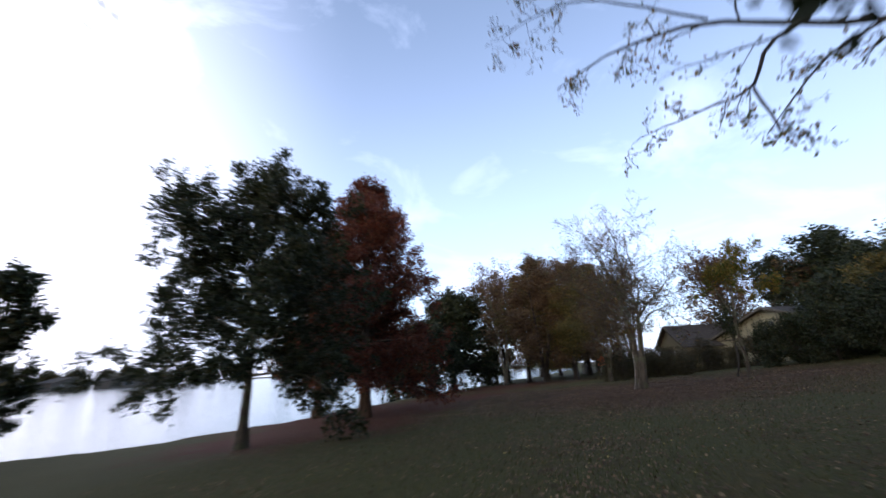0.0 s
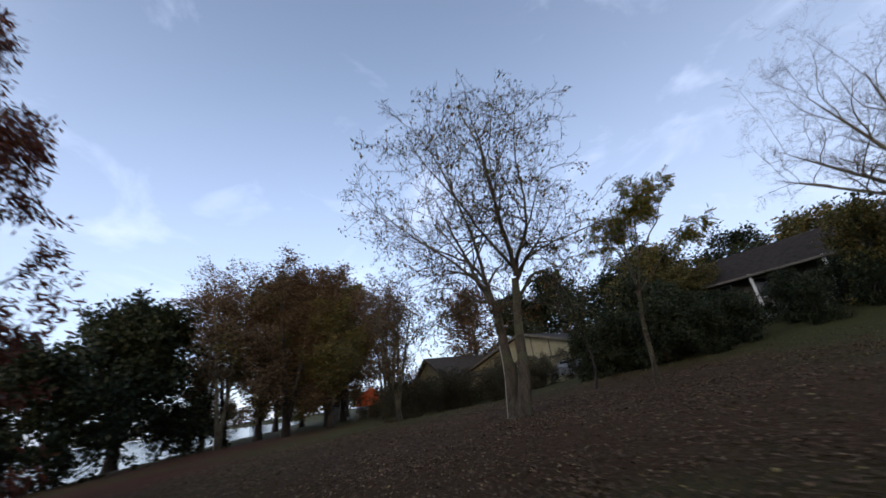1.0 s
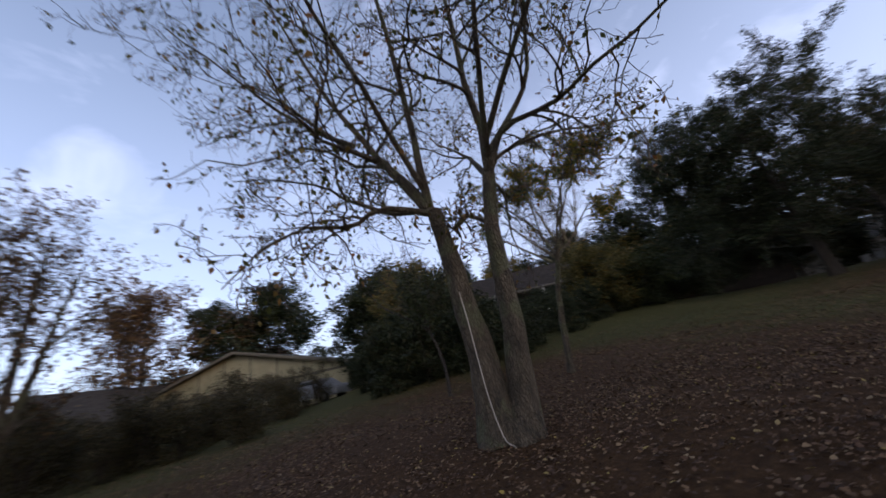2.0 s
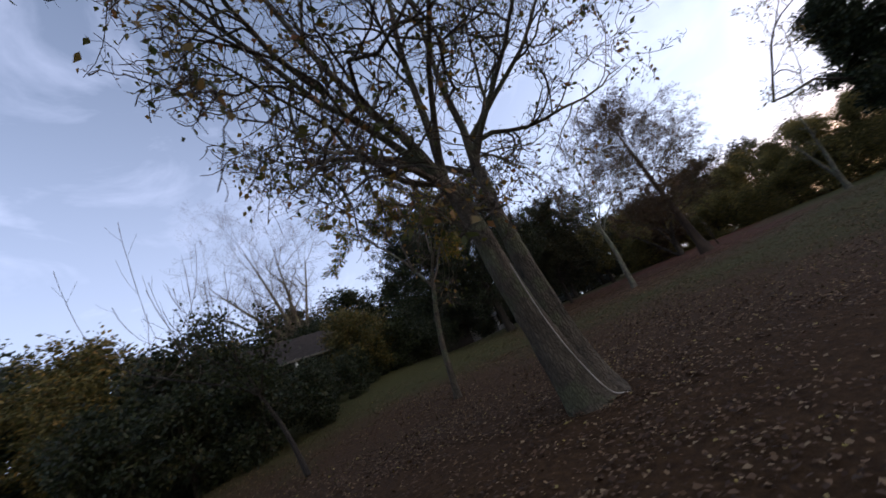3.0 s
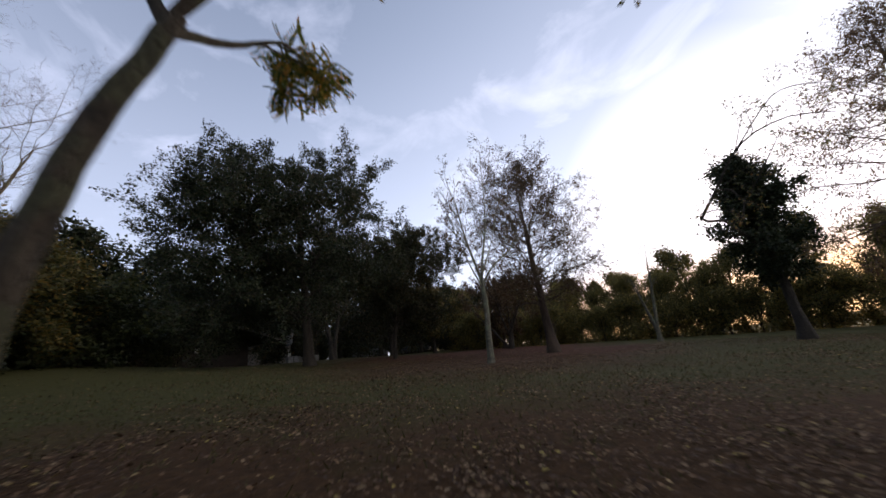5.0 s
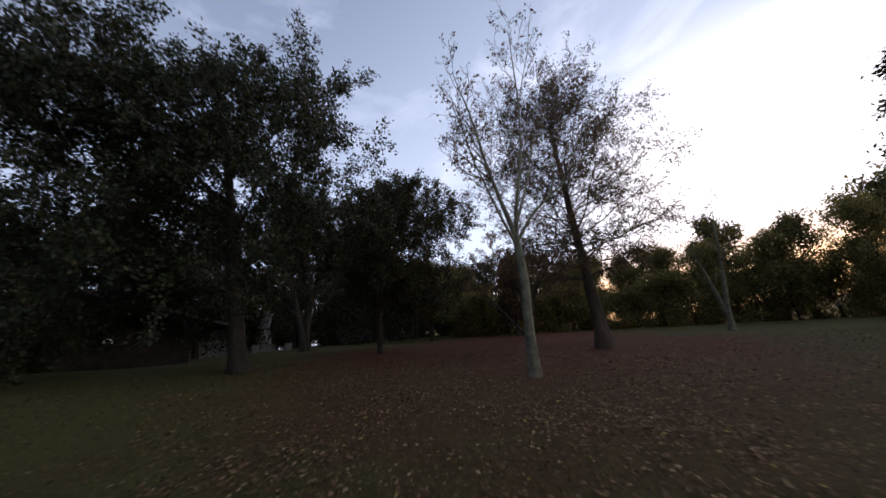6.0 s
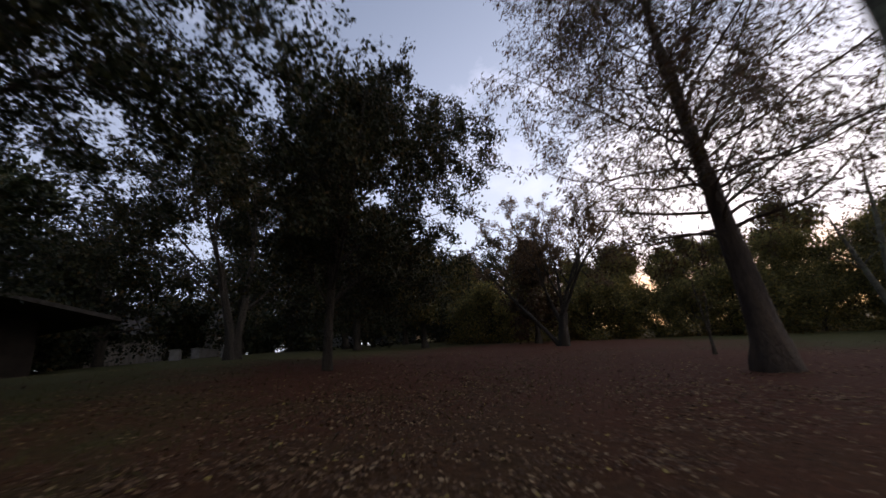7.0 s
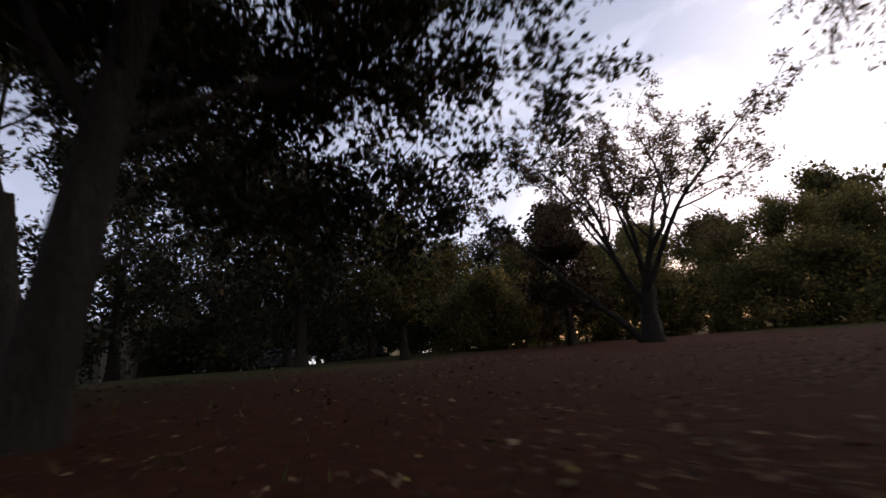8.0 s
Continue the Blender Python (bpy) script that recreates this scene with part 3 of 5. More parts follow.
def limbed_tree(name, label, place, seed, stems, limbs, bark, leaf, count, size, template=LEAF, orders=(8, 6, 3), ratios=(0.42, 0.5, 0.55),
                wander=0.24, up=0.05, spread=48, droop=0.3, jitter=0.05, flare=0.7, root_count=0, rough=0.03, twig=None, leaf_orders=(3, 4), s0=0.3, short=0.45, lean=(0.0, 0.0)):
    """A tree whose stems and main limbs are drawn one by one: each (foot radius, tip radius, points). Finer branches grow from them."""
    rng = np.random.default_rng(seed)
    tree = empty(name, place, label, "tree")
    for k, (r0, r1, pts) in enumerate(stems):
        P = spline(pts, 16, rng, rough * 0.3)
        h = P[:, 2]
        t = np.linspace(0, 1, 16)
        R = (r0 + (r1 - r0) * t) * (1 + flare * np.exp(-h / (r0 * 2.2)))
        V, F = knobbly(rng, P, R)
        if root_count and k == 0:
            V2, F2 = tubes([(*roots(rng, float(R[0]) * 0.8, root_count), 7)])
            V, F = np.concatenate([V, V2]), np.concatenate([F, F2 + len(V)])
        part("trunk", raw_mesh("trunk", V, F, bark, True), tree)
    P1 = np.stack([spline(pts, 12, rng, rough) for _, _, pts in limbs])
    P1[:, :, :2] += np.maximum(P1[:, :, 2:] - 3.0, 0.0) * np.array(lean)
    R1 = np.stack([r0 + (r1 - r0) * np.linspace(0, 1, 12) ** 0.8 for r0, r1, _ in limbs])
    for k in range(len(limbs)):
        part("limb", raw_mesh("limb", *tubes([(P1[k:k + 1], R1[k:k + 1], 9)]), bark, True), tree)
    P2, R2 = sprout(rng, P1, R1, orders[0], s0, ratios[0], spread, 8, wander, up, 0.6, short=short)
    P3, R3 = sprout(rng, P2, R2, orders[1], 0.15, ratios[1], 45, 6, wander * 1.15, up * 0.7, 0.62)
    P4, R4 = sprout(rng, P3, R3, orders[2], 0.15, ratios[2], 42, 4, wander * 1.25, up * 0.3, 0.7)
    R2, R3, R4 = np.maximum(R2, 0.006), np.maximum(R3, 0.0045), np.maximum(R4, 0.0032)
    tagged(part("branchwork", raw_mesh("branchwork", *tubes([(P2, R2, 5)]), bark, True), tree), kind="stuff")
    tagged(part("twigwork", raw_mesh("twigwork", *tubes([(P3, R3, 4), (P4, R4, 3)]), twig or TWIG), tree), kind="stuff")
    if count:
        pick = {2: (P2, R2), 3: (P3, R3), 4: (P4, R4)}
        V, F = leaf_cloud(rng, [pick[o] for o in leaf_orders], count, size, template, jitter, droop)
        part("crown", raw_mesh("crown", V, F, leaf), tree)
    return tree


# ---- the trees beside the way ----
limbed_tree("twin_trunk_tree", "tall grey-barked tree with two stems, nearly bare in autumn", on_land(9.31, 19.95, 0, 0.05), 17,
    [(0.17, 0.10, [(0, 0.12, 0), (0.15, 0.2, 1.1), (0.16, 0.3, 1.95), (0.19, 0.42, 2.95)]),
     (0.15, 0.085, [(0, -0.1, 0), (0.15, -0.25, 0.9), (0.22, -0.3, 1.8), (0.29, -0.37, 2.5), (0.34, -0.52, 3.37)])],
    [(0.085, 0.012, [(0.19, 0.42, 2.9), (0.15, 0.65, 3.41), (0.25, 0.95, 4.15), (0.35, 1.35, 5.13), (0.5, 1.8, 6.61), (0.5, 2.1, 7.92)]),
     (0.07, 0.01, [(0.2, 0.45, 3), (0.4, 0.75, 3.7), (0.6, 1.5, 4.72), (0.8, 2.4, 6.03), (0.9, 3.2, 6.94)]),
     (0.045, 0.008, [(0.55, 1.3, 4.43), (0.4, 2, 4.89), (0, 2.7, 5.46), (-0.5, 3.3, 5.95)]),
     (0.07, 0.01, [(0.19, 0.42, 2.9), (0.1, 0.38, 3.57), (0.1, 0.32, 4.48), (-0.05, 0.25, 5.71), (-0.2, 0.3, 7.26), (-0.4, 0.5, 8.58)]),
     (0.05, 0.008, [(0.16, 0.4, 2.85), (0.05, 1, 3.04), (-0.13, 1.4, 2.8), (-0.24, 1.8, 2.72), (-0.47, 2.25, 2.5), (-0.73, 2.8, 2)]),
     (0.045, 0.008, [(0.19, 0.45, 2.95), (0.3, 1.1, 3.08), (0.3, 1.5, 3.33), (0.2, 2, 3.66), (0, 2.8, 3.74)]),
     (0.05, 0.008, [(0.25, 0.6, 3.33), (1.2, 0.9, 4.07), (2, 1.1, 4.56), (2.7, 1.3, 4.97)]),
     (0.045, 0.008, [(0.15, 0.4, 3.16), (-0.7, 0.7, 4.15), (-1.7, 1, 5.13), (-2.7, 1.2, 5.95)]),
     (0.075, 0.012, [(0.34, -0.52, 3.33), (0.34, -0.62, 4.07), (0.34, -0.6, 4.89), (0.24, -0.65, 6.12), (0.24, -0.7, 7.43), (0.14, -0.6, 8.58)]),
     (0.055, 0.01, [(0.34, -0.58, 3.57), (0.34, -1.15, 4.23), (0.24, -1.55, 4.89), (0.14, -1.9, 6.12), (0.14, -2.3, 7.26)]),
     (0.055, 0.008, [(0.34, -0.52, 3.33), (0.24, -0.85, 3.82), (-0.06, -1.4, 3.82), (-0.46, -1.8, 3.78), (-0.96, -2.7, 3.98), (-1.26, -3.3, 4.31)]),
     (0.045, 0.008, [(0.36, -0.5, 3.25), (0.44, -0.75, 3.62), (0.64, -1.7, 3.9), (0.84, -2.9, 3.98)]),
     (0.04, 0.015, [(0.3, -0.37, 2.55), (0.37, -0.1, 2.78), (0.24, 0.15, 2.7), (0.07, 0.22, 2.45)]),
     (0.05, 0.008, [(0.35, -0.42, 2.8), (0.94, -0.6, 3.41), (1.44, -0.75, 3.29), (1.68, -0.85, 2.8), (1.79, -1, 2.2)]),
     (0.055, 0.008, [(0.36, -0.5, 3.25), (1.14, -0.4, 3.98), (2.04, -0.3, 4.72), (2.84, -0.2, 5.46), (3.54, -0.1, 6.12)]),
     (0.05, 0.008, [(0.34, -0.55, 3.49), (-0.66, -0.8, 4.31), (-1.76, -1, 5.21), (-2.86, -1.1, 6.12)]),
     (0.05, 0.008, [(0.34, -0.58, 3.74), (-0.56, -1.4, 4.64), (-1.26, -2.1, 5.62), (-1.86, -2.7, 6.44)])],
    BARK_GREY, LEAF_PLANE, 5600, 0.08, orders=(12, 7, 4), ratios=(0.52, 0.55, 0.55), short=0.3, wander=0.36, up=0.02, spread=55, root_count=8, droop=0.6, jitter=0.06, rough=0.05, lean=(-0.12, 0.07))
limbed_tree("slender_tree", "slender grey-trunked tree with drooping compound leaves turning yellow", on_land(13.25, 18.68), 5,
    [(0.068, 0.05, [(0, 0, 0), (-0.04, -0.12, 1.0), (-0.12, -0.22, 1.7), (-0.2, -0.4, 2.45)])],
    [(0.035, 0.012, [(-0.2, -0.4, 2.4), (0.1, -0.15, 3.3), (0.4, 0.3, 4.1), (0.6, 0.7, 4.6)]),
     (0.032, 0.012, [(-0.2, -0.4, 2.4), (-0.35, -0.75, 3.3), (-0.3, -1.0, 4.3), (-0.2, -1.1, 5.1)]),
     (0.03, 0.012, [(-0.2, -0.4, 2.35), (0.0, -1.0, 2.9), (0.2, -1.5, 3.5), (0.3, -2.0, 3.9)]),
     (0.03, 0.012, [(-0.2, -0.4, 2.4), (-0.6, -0.6, 3.1), (-1.0, -0.9, 3.7), (-1.4, -1.2, 4.1)]),
     (0.026, 0.01, [(0.0, -0.25, 3.0), (0.0, -0.2, 3.9), (-0.1, 0.0, 4.8)]),
     (0.026, 0.01, [(-0.3, -0.7, 3.2), (0.1, -1.3, 4.1), (0.2, -1.8, 4.8)])],
    BARK_GREY, LEAF_YELLOW, 1350, 0.175, compound_leaf(8), orders=(5, 3, 2), ratios=(0.4, 0.5, 0.5), wander=0.14, up=0.02, jitter=0.04, leaf_orders=(2, 3), droop=0.35, flare=0.35, s0=0.45, short=0.2)
limbed_tree("pale_barked_tree", "pale-barked tree with a leaning trunk and few leaves", on_land(14.94, 4.93, 0, 0.03), 21,
    [(0.118, 0.08, [(0, 0, 0), (-0.06, 0, 1.25), (-0.14, 0, 2.4), (-0.12, 0.0, 3.3)])],
    [(0.075, 0.01, [(-0.12, 0.0, 3.2), (0.1, 0.0, 4.2), (0.3, 0.1, 5.3), (0.55, 0.1, 6.9), (0.8, 0.1, 8.2)]),
     (0.06, 0.01, [(-0.12, 0.0, 3.25), (-0.3, 0.1, 4.2), (-0.6, 0.0, 5.5), (-0.8, 0.0, 7.2), (-0.9, -0.1, 9.0)]),
     (0.05, 0.008, [(-0.12, 0.0, 3.1), (-0.6, -0.2, 3.8), (-1.3, -0.4, 4.4), (-2.2, -0.4, 5.2), (-2.8, -0.3, 6.0)]),
     (0.04, 0.008, [(-0.12, 0.0, 2.9), (0.2, 0.5, 4.0), (0.5, 0.9, 5.2), (0.7, 1.3, 6.4)]),
     (0.04, 0.008, [(-0.2, 0.0, 3.6), (-0.5, -0.7, 4.7), (-0.8, -1.2, 6.0), (-1.0, -1.5, 7.0)]),
     (0.035, 0.008, [(0.2, 0.05, 4.7), (0.8, -0.2, 5.6), (1.4, -0.3, 6.4)])],
    BARK_PALE, LEAF_BROWN, 1300, 0.085, orders=(9, 6, 3), wander=0.16, up=0.12, spread=38, droop=0.6, rough=0.02, flare=0.45)
limbed_tree("spreading_crape_tree", "spreading multi-stemmed tree with sparse brown leaves", on_land(16.85, -9.93, 0, 0.03), 41,
    [(0.2, 0.16, [(0, 0, 0), (-0.06, 0.02, 0.5), (-0.12, 0.04, 0.9), (-0.2, 0.07, 1.4)]),
     (0.1, 0.07, [(0.15, -0.04, 0), (0.5, -0.15, 0.5), (1.1, -0.35, 1.3), (1.8, -0.57, 2.2)])],
    [(0.07, 0.01, [(1.75, -0.55, 2.15), (2.4, -0.8, 2.9), (3.1, -1.0, 3.7), (3.8, -1.2, 4.8)]),
     (0.1, 0.01, [(-0.1, 0.02, 0.8), (0.32, -0.1, 2.2), (0.58, 0.2, 3.6), (1.15, 0.4, 5.1), (1.5, 0.5, 6.7)]),
     (0.11, 0.01, [(-0.2, 0.06, 0.9), (-0.42, 0.13, 2.2), (-1.1, 0.3, 3.2), (-1.6, -0.2, 5.2), (-1.5, -0.5, 6.8)]),
     (0.08, 0.01, [(-0.15, 0.05, 1.2), (-0.26, 0.08, 3.1), (-0.2, -0.5, 4.9), (-0.2, -0.9, 6.7)]),
     (0.08, 0.01, [(-0.25, 0.08, 1.4), (-1.2, 0.6, 3.1), (-2.2, 1.1, 4.2), (-3.3, 1.4, 5.2)]),
     (0.07, 0.01, [(-0.25, 0.08, 1.5), (-1.1, -0.3, 3.6), (-2.1, -0.6, 5.1), (-2.9, -0.9, 6.4)]),
     (0.06, 0.01, [(0.4, 0.0, 2.6), (1.3, 0.9, 3.9), (2.2, 1.6, 5.0)]),
     (0.06, 0.01, [(-0.25, 0.08, 1.8), (0.2, 1.0, 3.4), (0.3, 1.8, 5.2)]),
     (0.055, 0.01, [(0.3, -0.1, 2.2), (0.7, -1.1, 3.8), (1.0, -1.8, 5.2)])],
    BARK_DARK, LEAF_BROWN, 20000, 0.08, orders=(9, 6, 4), wander=0.26, up=0.06, droop=0.4, flare=0.4)
limbed_tree("broad_oak", "broad dark evergreen oak on the lawn", on_land(23.1, 5.38, 0, 0.03), 31,
    [(0.22, 0.09, [(0, 0, 0), (0.06, 0.08, 2.0), (0.15, 0.18, 4.2), (0.27, 0.27, 6.1), (0.36, 0.4, 7.8)])],
    [(0.065, 0.01, [(0.09, 0.11, 1.70), (0.54, 0.63, 2.50), (1.17, 1.26, 3.46), (2.34, 2.34, 4.33), (3.42, 3.33, 4.67)]),
     (0.058, 0.01, [(0.09, 0.09, 2.59), (1.17, 0.27, 3.46), (2.61, 0.54, 4.24), (3.96, 0.45, 4.67)]),
     (0.058, 0.01, [(0.09, 0.11, 2.85), (0.27, 1.35, 3.98), (0.54, 2.70, 4.85), (0.72, 3.87, 5.20)]),
     (0.058, 0.01, [(0.09, 0.14, 3.20), (1.35, 1.44, 4.67), (2.52, 2.70, 5.89), (3.42, 3.60, 6.59)]),
     (0.050, 0.01, [(0.11, 0.14, 3.02), (-0.90, -0.53, 3.98), (-1.98, -1.19, 4.59), (-2.97, -1.78, 4.67)]),
     (0.050, 0.01, [(0.11, 0.14, 3.46), (0.54, -0.79, 4.50), (1.08, -1.72, 5.37), (1.44, -2.51, 5.72)]),
     (0.050, 0.01, [(0.11, 0.14, 3.72), (-1.08, 0.63, 4.85), (-2.25, 1.17, 5.72), (-3.24, 1.44, 6.07)]),
     (0.050, 0.01, [(0.18, 0.18, 4.50), (-0.72, -0.79, 5.72), (-1.62, -1.52, 6.94), (-2.25, -1.98, 7.81)]),
     (0.050, 0.01, [(0.18, 0.18, 4.67), (1.26, 0.18, 5.89), (2.34, 0.00, 6.94), (3.06, -0.13, 7.63)]),
     (0.047, 0.01, [(0.23, 0.23, 5.02), (1.26, 1.71, 6.42), (2.07, 2.61, 7.46), (2.52, 3.06, 8.16)]),
     (0.043, 0.01, [(0.23, 0.23, 5.28), (-0.90, 1.35, 6.59), (-1.71, 2.25, 7.46)]),
     (0.043, 0.01, [(0.27, 0.27, 5.89), (-0.63, -0.33, 7.46), (-1.26, -0.79, 8.85), (-1.62, -1.19, 9.72)]),
     (0.043, 0.01, [(0.29, 0.32, 6.24), (1.08, -0.40, 7.55), (1.62, -0.86, 8.68)]),
     (0.055, 0.01, [(0.36, 0.41, 7.63), (0.81, 0.99, 8.85), (1.35, 1.53, 9.81)]),
     (0.055, 0.01, [(0.36, 0.41, 7.63), (0.18, 0.27, 9.03), (-0.27, -0.13, 10.24)]),
     (0.05, 0.01, [(0.2, 0.2, 4.4), (1.2, 2.0, 5.7), (1.6, 3.2, 6.6), (2.0, 4.1, 7.0)]),
     (0.05, 0.01, [(0.22, 0.22, 4.9), (0.3, 2.2, 6.4), (0.2, 3.3, 7.2), (0.0, 4.1, 7.5)]),
     (0.05, 0.01, [(0.27, 0.27, 5.8), (0.8, 1.8, 7.2), (1.2, 2.8, 8.0), (1.4, 3.5, 8.4)]),
     (0.05, 0.01, [(0.08, 0.1, 2.0), (1.2, -0.3, 2.7), (2.6, -0.7, 3.0), (3.8, -0.9, 2.6)]),
     (0.05, 0.01, [(0.08, 0.1, 2.2), (0.3, 1.4, 2.9), (0.7, 2.9, 3.1), (1.2, 4.0, 2.7)]),
     (0.045, 0.01, [(0.1, 0.12, 2.5), (-1.1, 0.5, 3.3), (-2.2, 0.9, 3.6), (-3.0, 1.2, 3.4)]),
     (0.045, 0.01, [(0.08, 0.1, 2.1), (1.4, 1.0, 2.8), (2.8, 1.9, 3.0), (4.0, 2.4, 2.5)])],
    BARK_DARK, LEAF_DARK, 160000, 0.098, orders=(13, 8, 4), ratios=(0.62, 0.55, 0.5), wander=0.2, up=0.05, spread=55, droop=0.1, jitter=0.08, flare=0.5, s0=0.2, short=0.3)
limbed_tree("dense_oak", "dense round-topped oak with dark green leaves", on_land(21.98, -0.66, 0, 0.03), 32,
    [(0.108, 0.05, [(0, 0, 0), (-0.05, -0.05, 1.3), (-0.2, -0.15, 2.8), (-0.5, -0.4, 4.52), (-0.8, -0.7, 5.89)])],
    [(0.04, 0.008, [(-0.05, -0.05, 1.5), (0.3, 0.2, 2.4), (0.5, 0.3, 3.2), (0.6, 0.3, 3.9)]),
     (0.04, 0.008, [(-0.1, -0.08, 1.6), (-0.6, -0.9, 2.4), (-1.1, -1.9, 2.8), (-1.5, -2.9, 2.6)]),
     (0.04, 0.008, [(-0.1, -0.1, 1.9), (-1, 0.7, 2.9), (-1.63, 1.2, 3.9), (-2.15, 1.63, 4.52)]),
     (0.04, 0.008, [(-0.1, -0.1, 2), (0.7, -1, 3), (1.3, -1.9, 4), (1.7, -2.5, 4.52)]),
     (0.04, 0.008, [(-0.2, -0.15, 2.6), (-1.4, -1.2, 3.9), (-2.15, -1.81, 5.03), (-2.85, -2.3, 5.72)]),
     (0.036, 0.008, [(-0.2, -0.15, 2.8), (0.2, 0.3, 4.26), (0.4, 0.4, 5.29), (0.4, 0.4, 6.06)]),
     (0.036, 0.008, [(-0.25, -0.2, 3.1), (-1.2, 0.4, 4.52), (-1.63, 0.77, 5.55), (-1.89, 1.03, 6.41)]),
     (0.036, 0.008, [(-0.3, -0.25, 3.5), (0.3, -1.2, 4.77), (0.6, -2, 5.72)]),
     (0.05, 0.01, [(-0.4, -0.3, 4), (-1.46, -1.2, 5.38), (-2.15, -1.81, 6.41), (-2.41, -2.06, 6.92)]),
     (0.05, 0.01, [(-0.5, -0.4, 4.52), (-0.2, -0.1, 5.81), (-0.1, 0.1, 6.84)]),
     (0.05, 0.01, [(-0.6, -0.5, 5.03), (-1.3, -0.2, 6.32), (-1.38, 0, 7.27)]),
     (0.036, 0.008, [(-0.08, -0.08, 1.5), (0.1, -1, 2.2), (0.3, -2.1, 2.5), (0.5, -3.2, 2.1)]),
     (0.045, 0.01, [(-0.8, -0.7, 5.81), (-1, -0.9, 6.75), (-1.1, -1, 7.7)])],
    BARK_DARK, LEAF_OAK, 104000, 0.09, orders=(13, 8, 4), ratios=(0.6, 0.55, 0.5), wander=0.2, up=0.04, spread=55, droop=0.2, jitter=0.08, flare=0.2, s0=0.15, short=0.3)
limbed_tree("forked_oak", "forked oak with a thick double trunk", on_land(29.33, -4.63, 0, 0.03), 33,
    [(0.2, 0.12, [(0.05, 0.07, 0), (0.08, 0.1, 0.9), (0.22, 0.26, 2.2), (0.4, 0.5, 4.0)]), (0.18, 0.1, [(-0.07, -0.08, 0), (-0.08, -0.1, 0.9), (-0.2, -0.24, 2.0), (-0.3, -0.4, 3.6)])],
    [(0.08, 0.01, [(0.4, 0.5, 3.8), (0.7, 0.8, 5.4), (0.9, 1.0, 7.2), (1.0, 1.2, 9.0)]), (0.08, 0.01, [(-0.3, -0.4, 3.5), (-0.4, -0.5, 5.2), (-0.4, -0.5, 7.0), (-0.3, -0.5, 9.2)]),
     (0.06, 0.01, [(0.3, 0.34, 2.2), (1.0, 1.4, 3.4), (1.8, 2.5, 4.2), (2.6, 3.4, 4.6)]), (0.06, 0.01, [(0.35, 0.42, 3.0), (1.3, 1.5, 4.8), (2.1, 2.5, 6.4), (2.6, 3.0, 7.4)]),
     (0.06, 0.01, [(-0.26, -0.34, 2.0), (-1.2, -1.3, 3.2), (-2.0, -2.2, 4.0), (-2.7, -3.0, 4.5)]), (0.06, 0.01, [(-0.3, -0.4, 3.0), (-1.3, -1.2, 4.9), (-2.0, -1.9, 6.5), (-2.3, -2.3, 7.6)]),
     (0.055, 0.01, [(0.3, 0.4, 2.8), (-0.6, 1.5, 4.3), (-1.3, 2.4, 5.5), (-1.7, 3.0, 6.4)]), (0.055, 0.01, [(-0.28, -0.36, 2.6), (0.8, -1.4, 4.2), (1.6, -2.3, 5.4), (2.0, -2.9, 6.2)]),
     (0.05, 0.01, [(0.6, 0.7, 5.0), (-0.3, 1.2, 6.6), (-0.9, 1.6, 8.0)]), (0.05, 0.01, [(-0.4, -0.5, 5.0), (0.6, -1.0, 6.6), (1.2, -1.4, 8.0)])],
    BARK_DARK, LEAF_OAK, 70000, 0.115, orders=(11, 7, 4), ratios=(0.6, 0.55, 0.5), short=0.3, wander=0.2, up=0.06, droop=0.15, jitter=0.08, flare=0.5)
build_tree("bald_cypress", "bald cypress with thinning rust-brown needles", on_land(13.1, -1.48, 0, 0.03),
    skeleton(23, 10.2, 0.22, 4.6, ((0.03, -0.01, 1.0),), 0.24, "round", 64, 10, 6, 0.11, 80, 35, 0.02, thick=0.5),
    BARK_RED, LEAF_DKRUST, 42000, 0.12, SPRAY, 0.6, 0.07, root_count=9, fine=2)
build_tree("bald_cypress", "tall brown bald cypress near the start of the way", on_land(-4.6, -1.2, 0, 0.03),
    skeleton(24, 14.0, 0.3, 6.0, ((0.05, 0.02, 1.0),), 0.36, "dome", 42, 9, 6, 0.13, 80, 35, 0.03, thick=0.55),
    BARK_RED, LEAF_BROWN, 17000, 0.18, SPRAY, 0.6, 0.12, root_count=9)
build_tree("dark_lakeside_tree", "dark green lakeside tree with layered leafy limbs", on_land(-6.2, 14.6),
    skeleton(45, 9.2, 0.14, 4.7, ((-0.02, 0.02, 1.0),), 0.24, "dome", 40, 9, 6, 0.13, 88, 28, 0.015),
    BARK_GREY, LEAF_DARK, 80000, 0.13, jitter=0.09, orders=(3,))
build_tree("red_cypress", "bald cypress in full rust-red autumn needles", on_land(-4.95, 24.7),
    skeleton(47, 15.3, 0.27, 5.2, ((-0.01, 0.0, 1.0),), 0.13, "egg", 104, 9, 5, 0.08, 84, 45, 0.015),
    BARK_RED, LEAF_RUST, 105000, 0.22, SPRAY, 0.5, 0.13, root_count=8)
build_tree("dark_cypress", "bald cypress with dark rusty foliage beside the water", on_land(-9.3, 28.0),
    skeleton(48, 13.5, 0.26, 4.4, ((0.0, 0.0, 1.0),), 0.18, "cone", 52, 8, 5, 0.08, 84, 45, 0.02),
    BARK_RED, LEAF_DKRUST, 28000, 0.34, SPRAY, 0.4, 0.2, root_count=6)
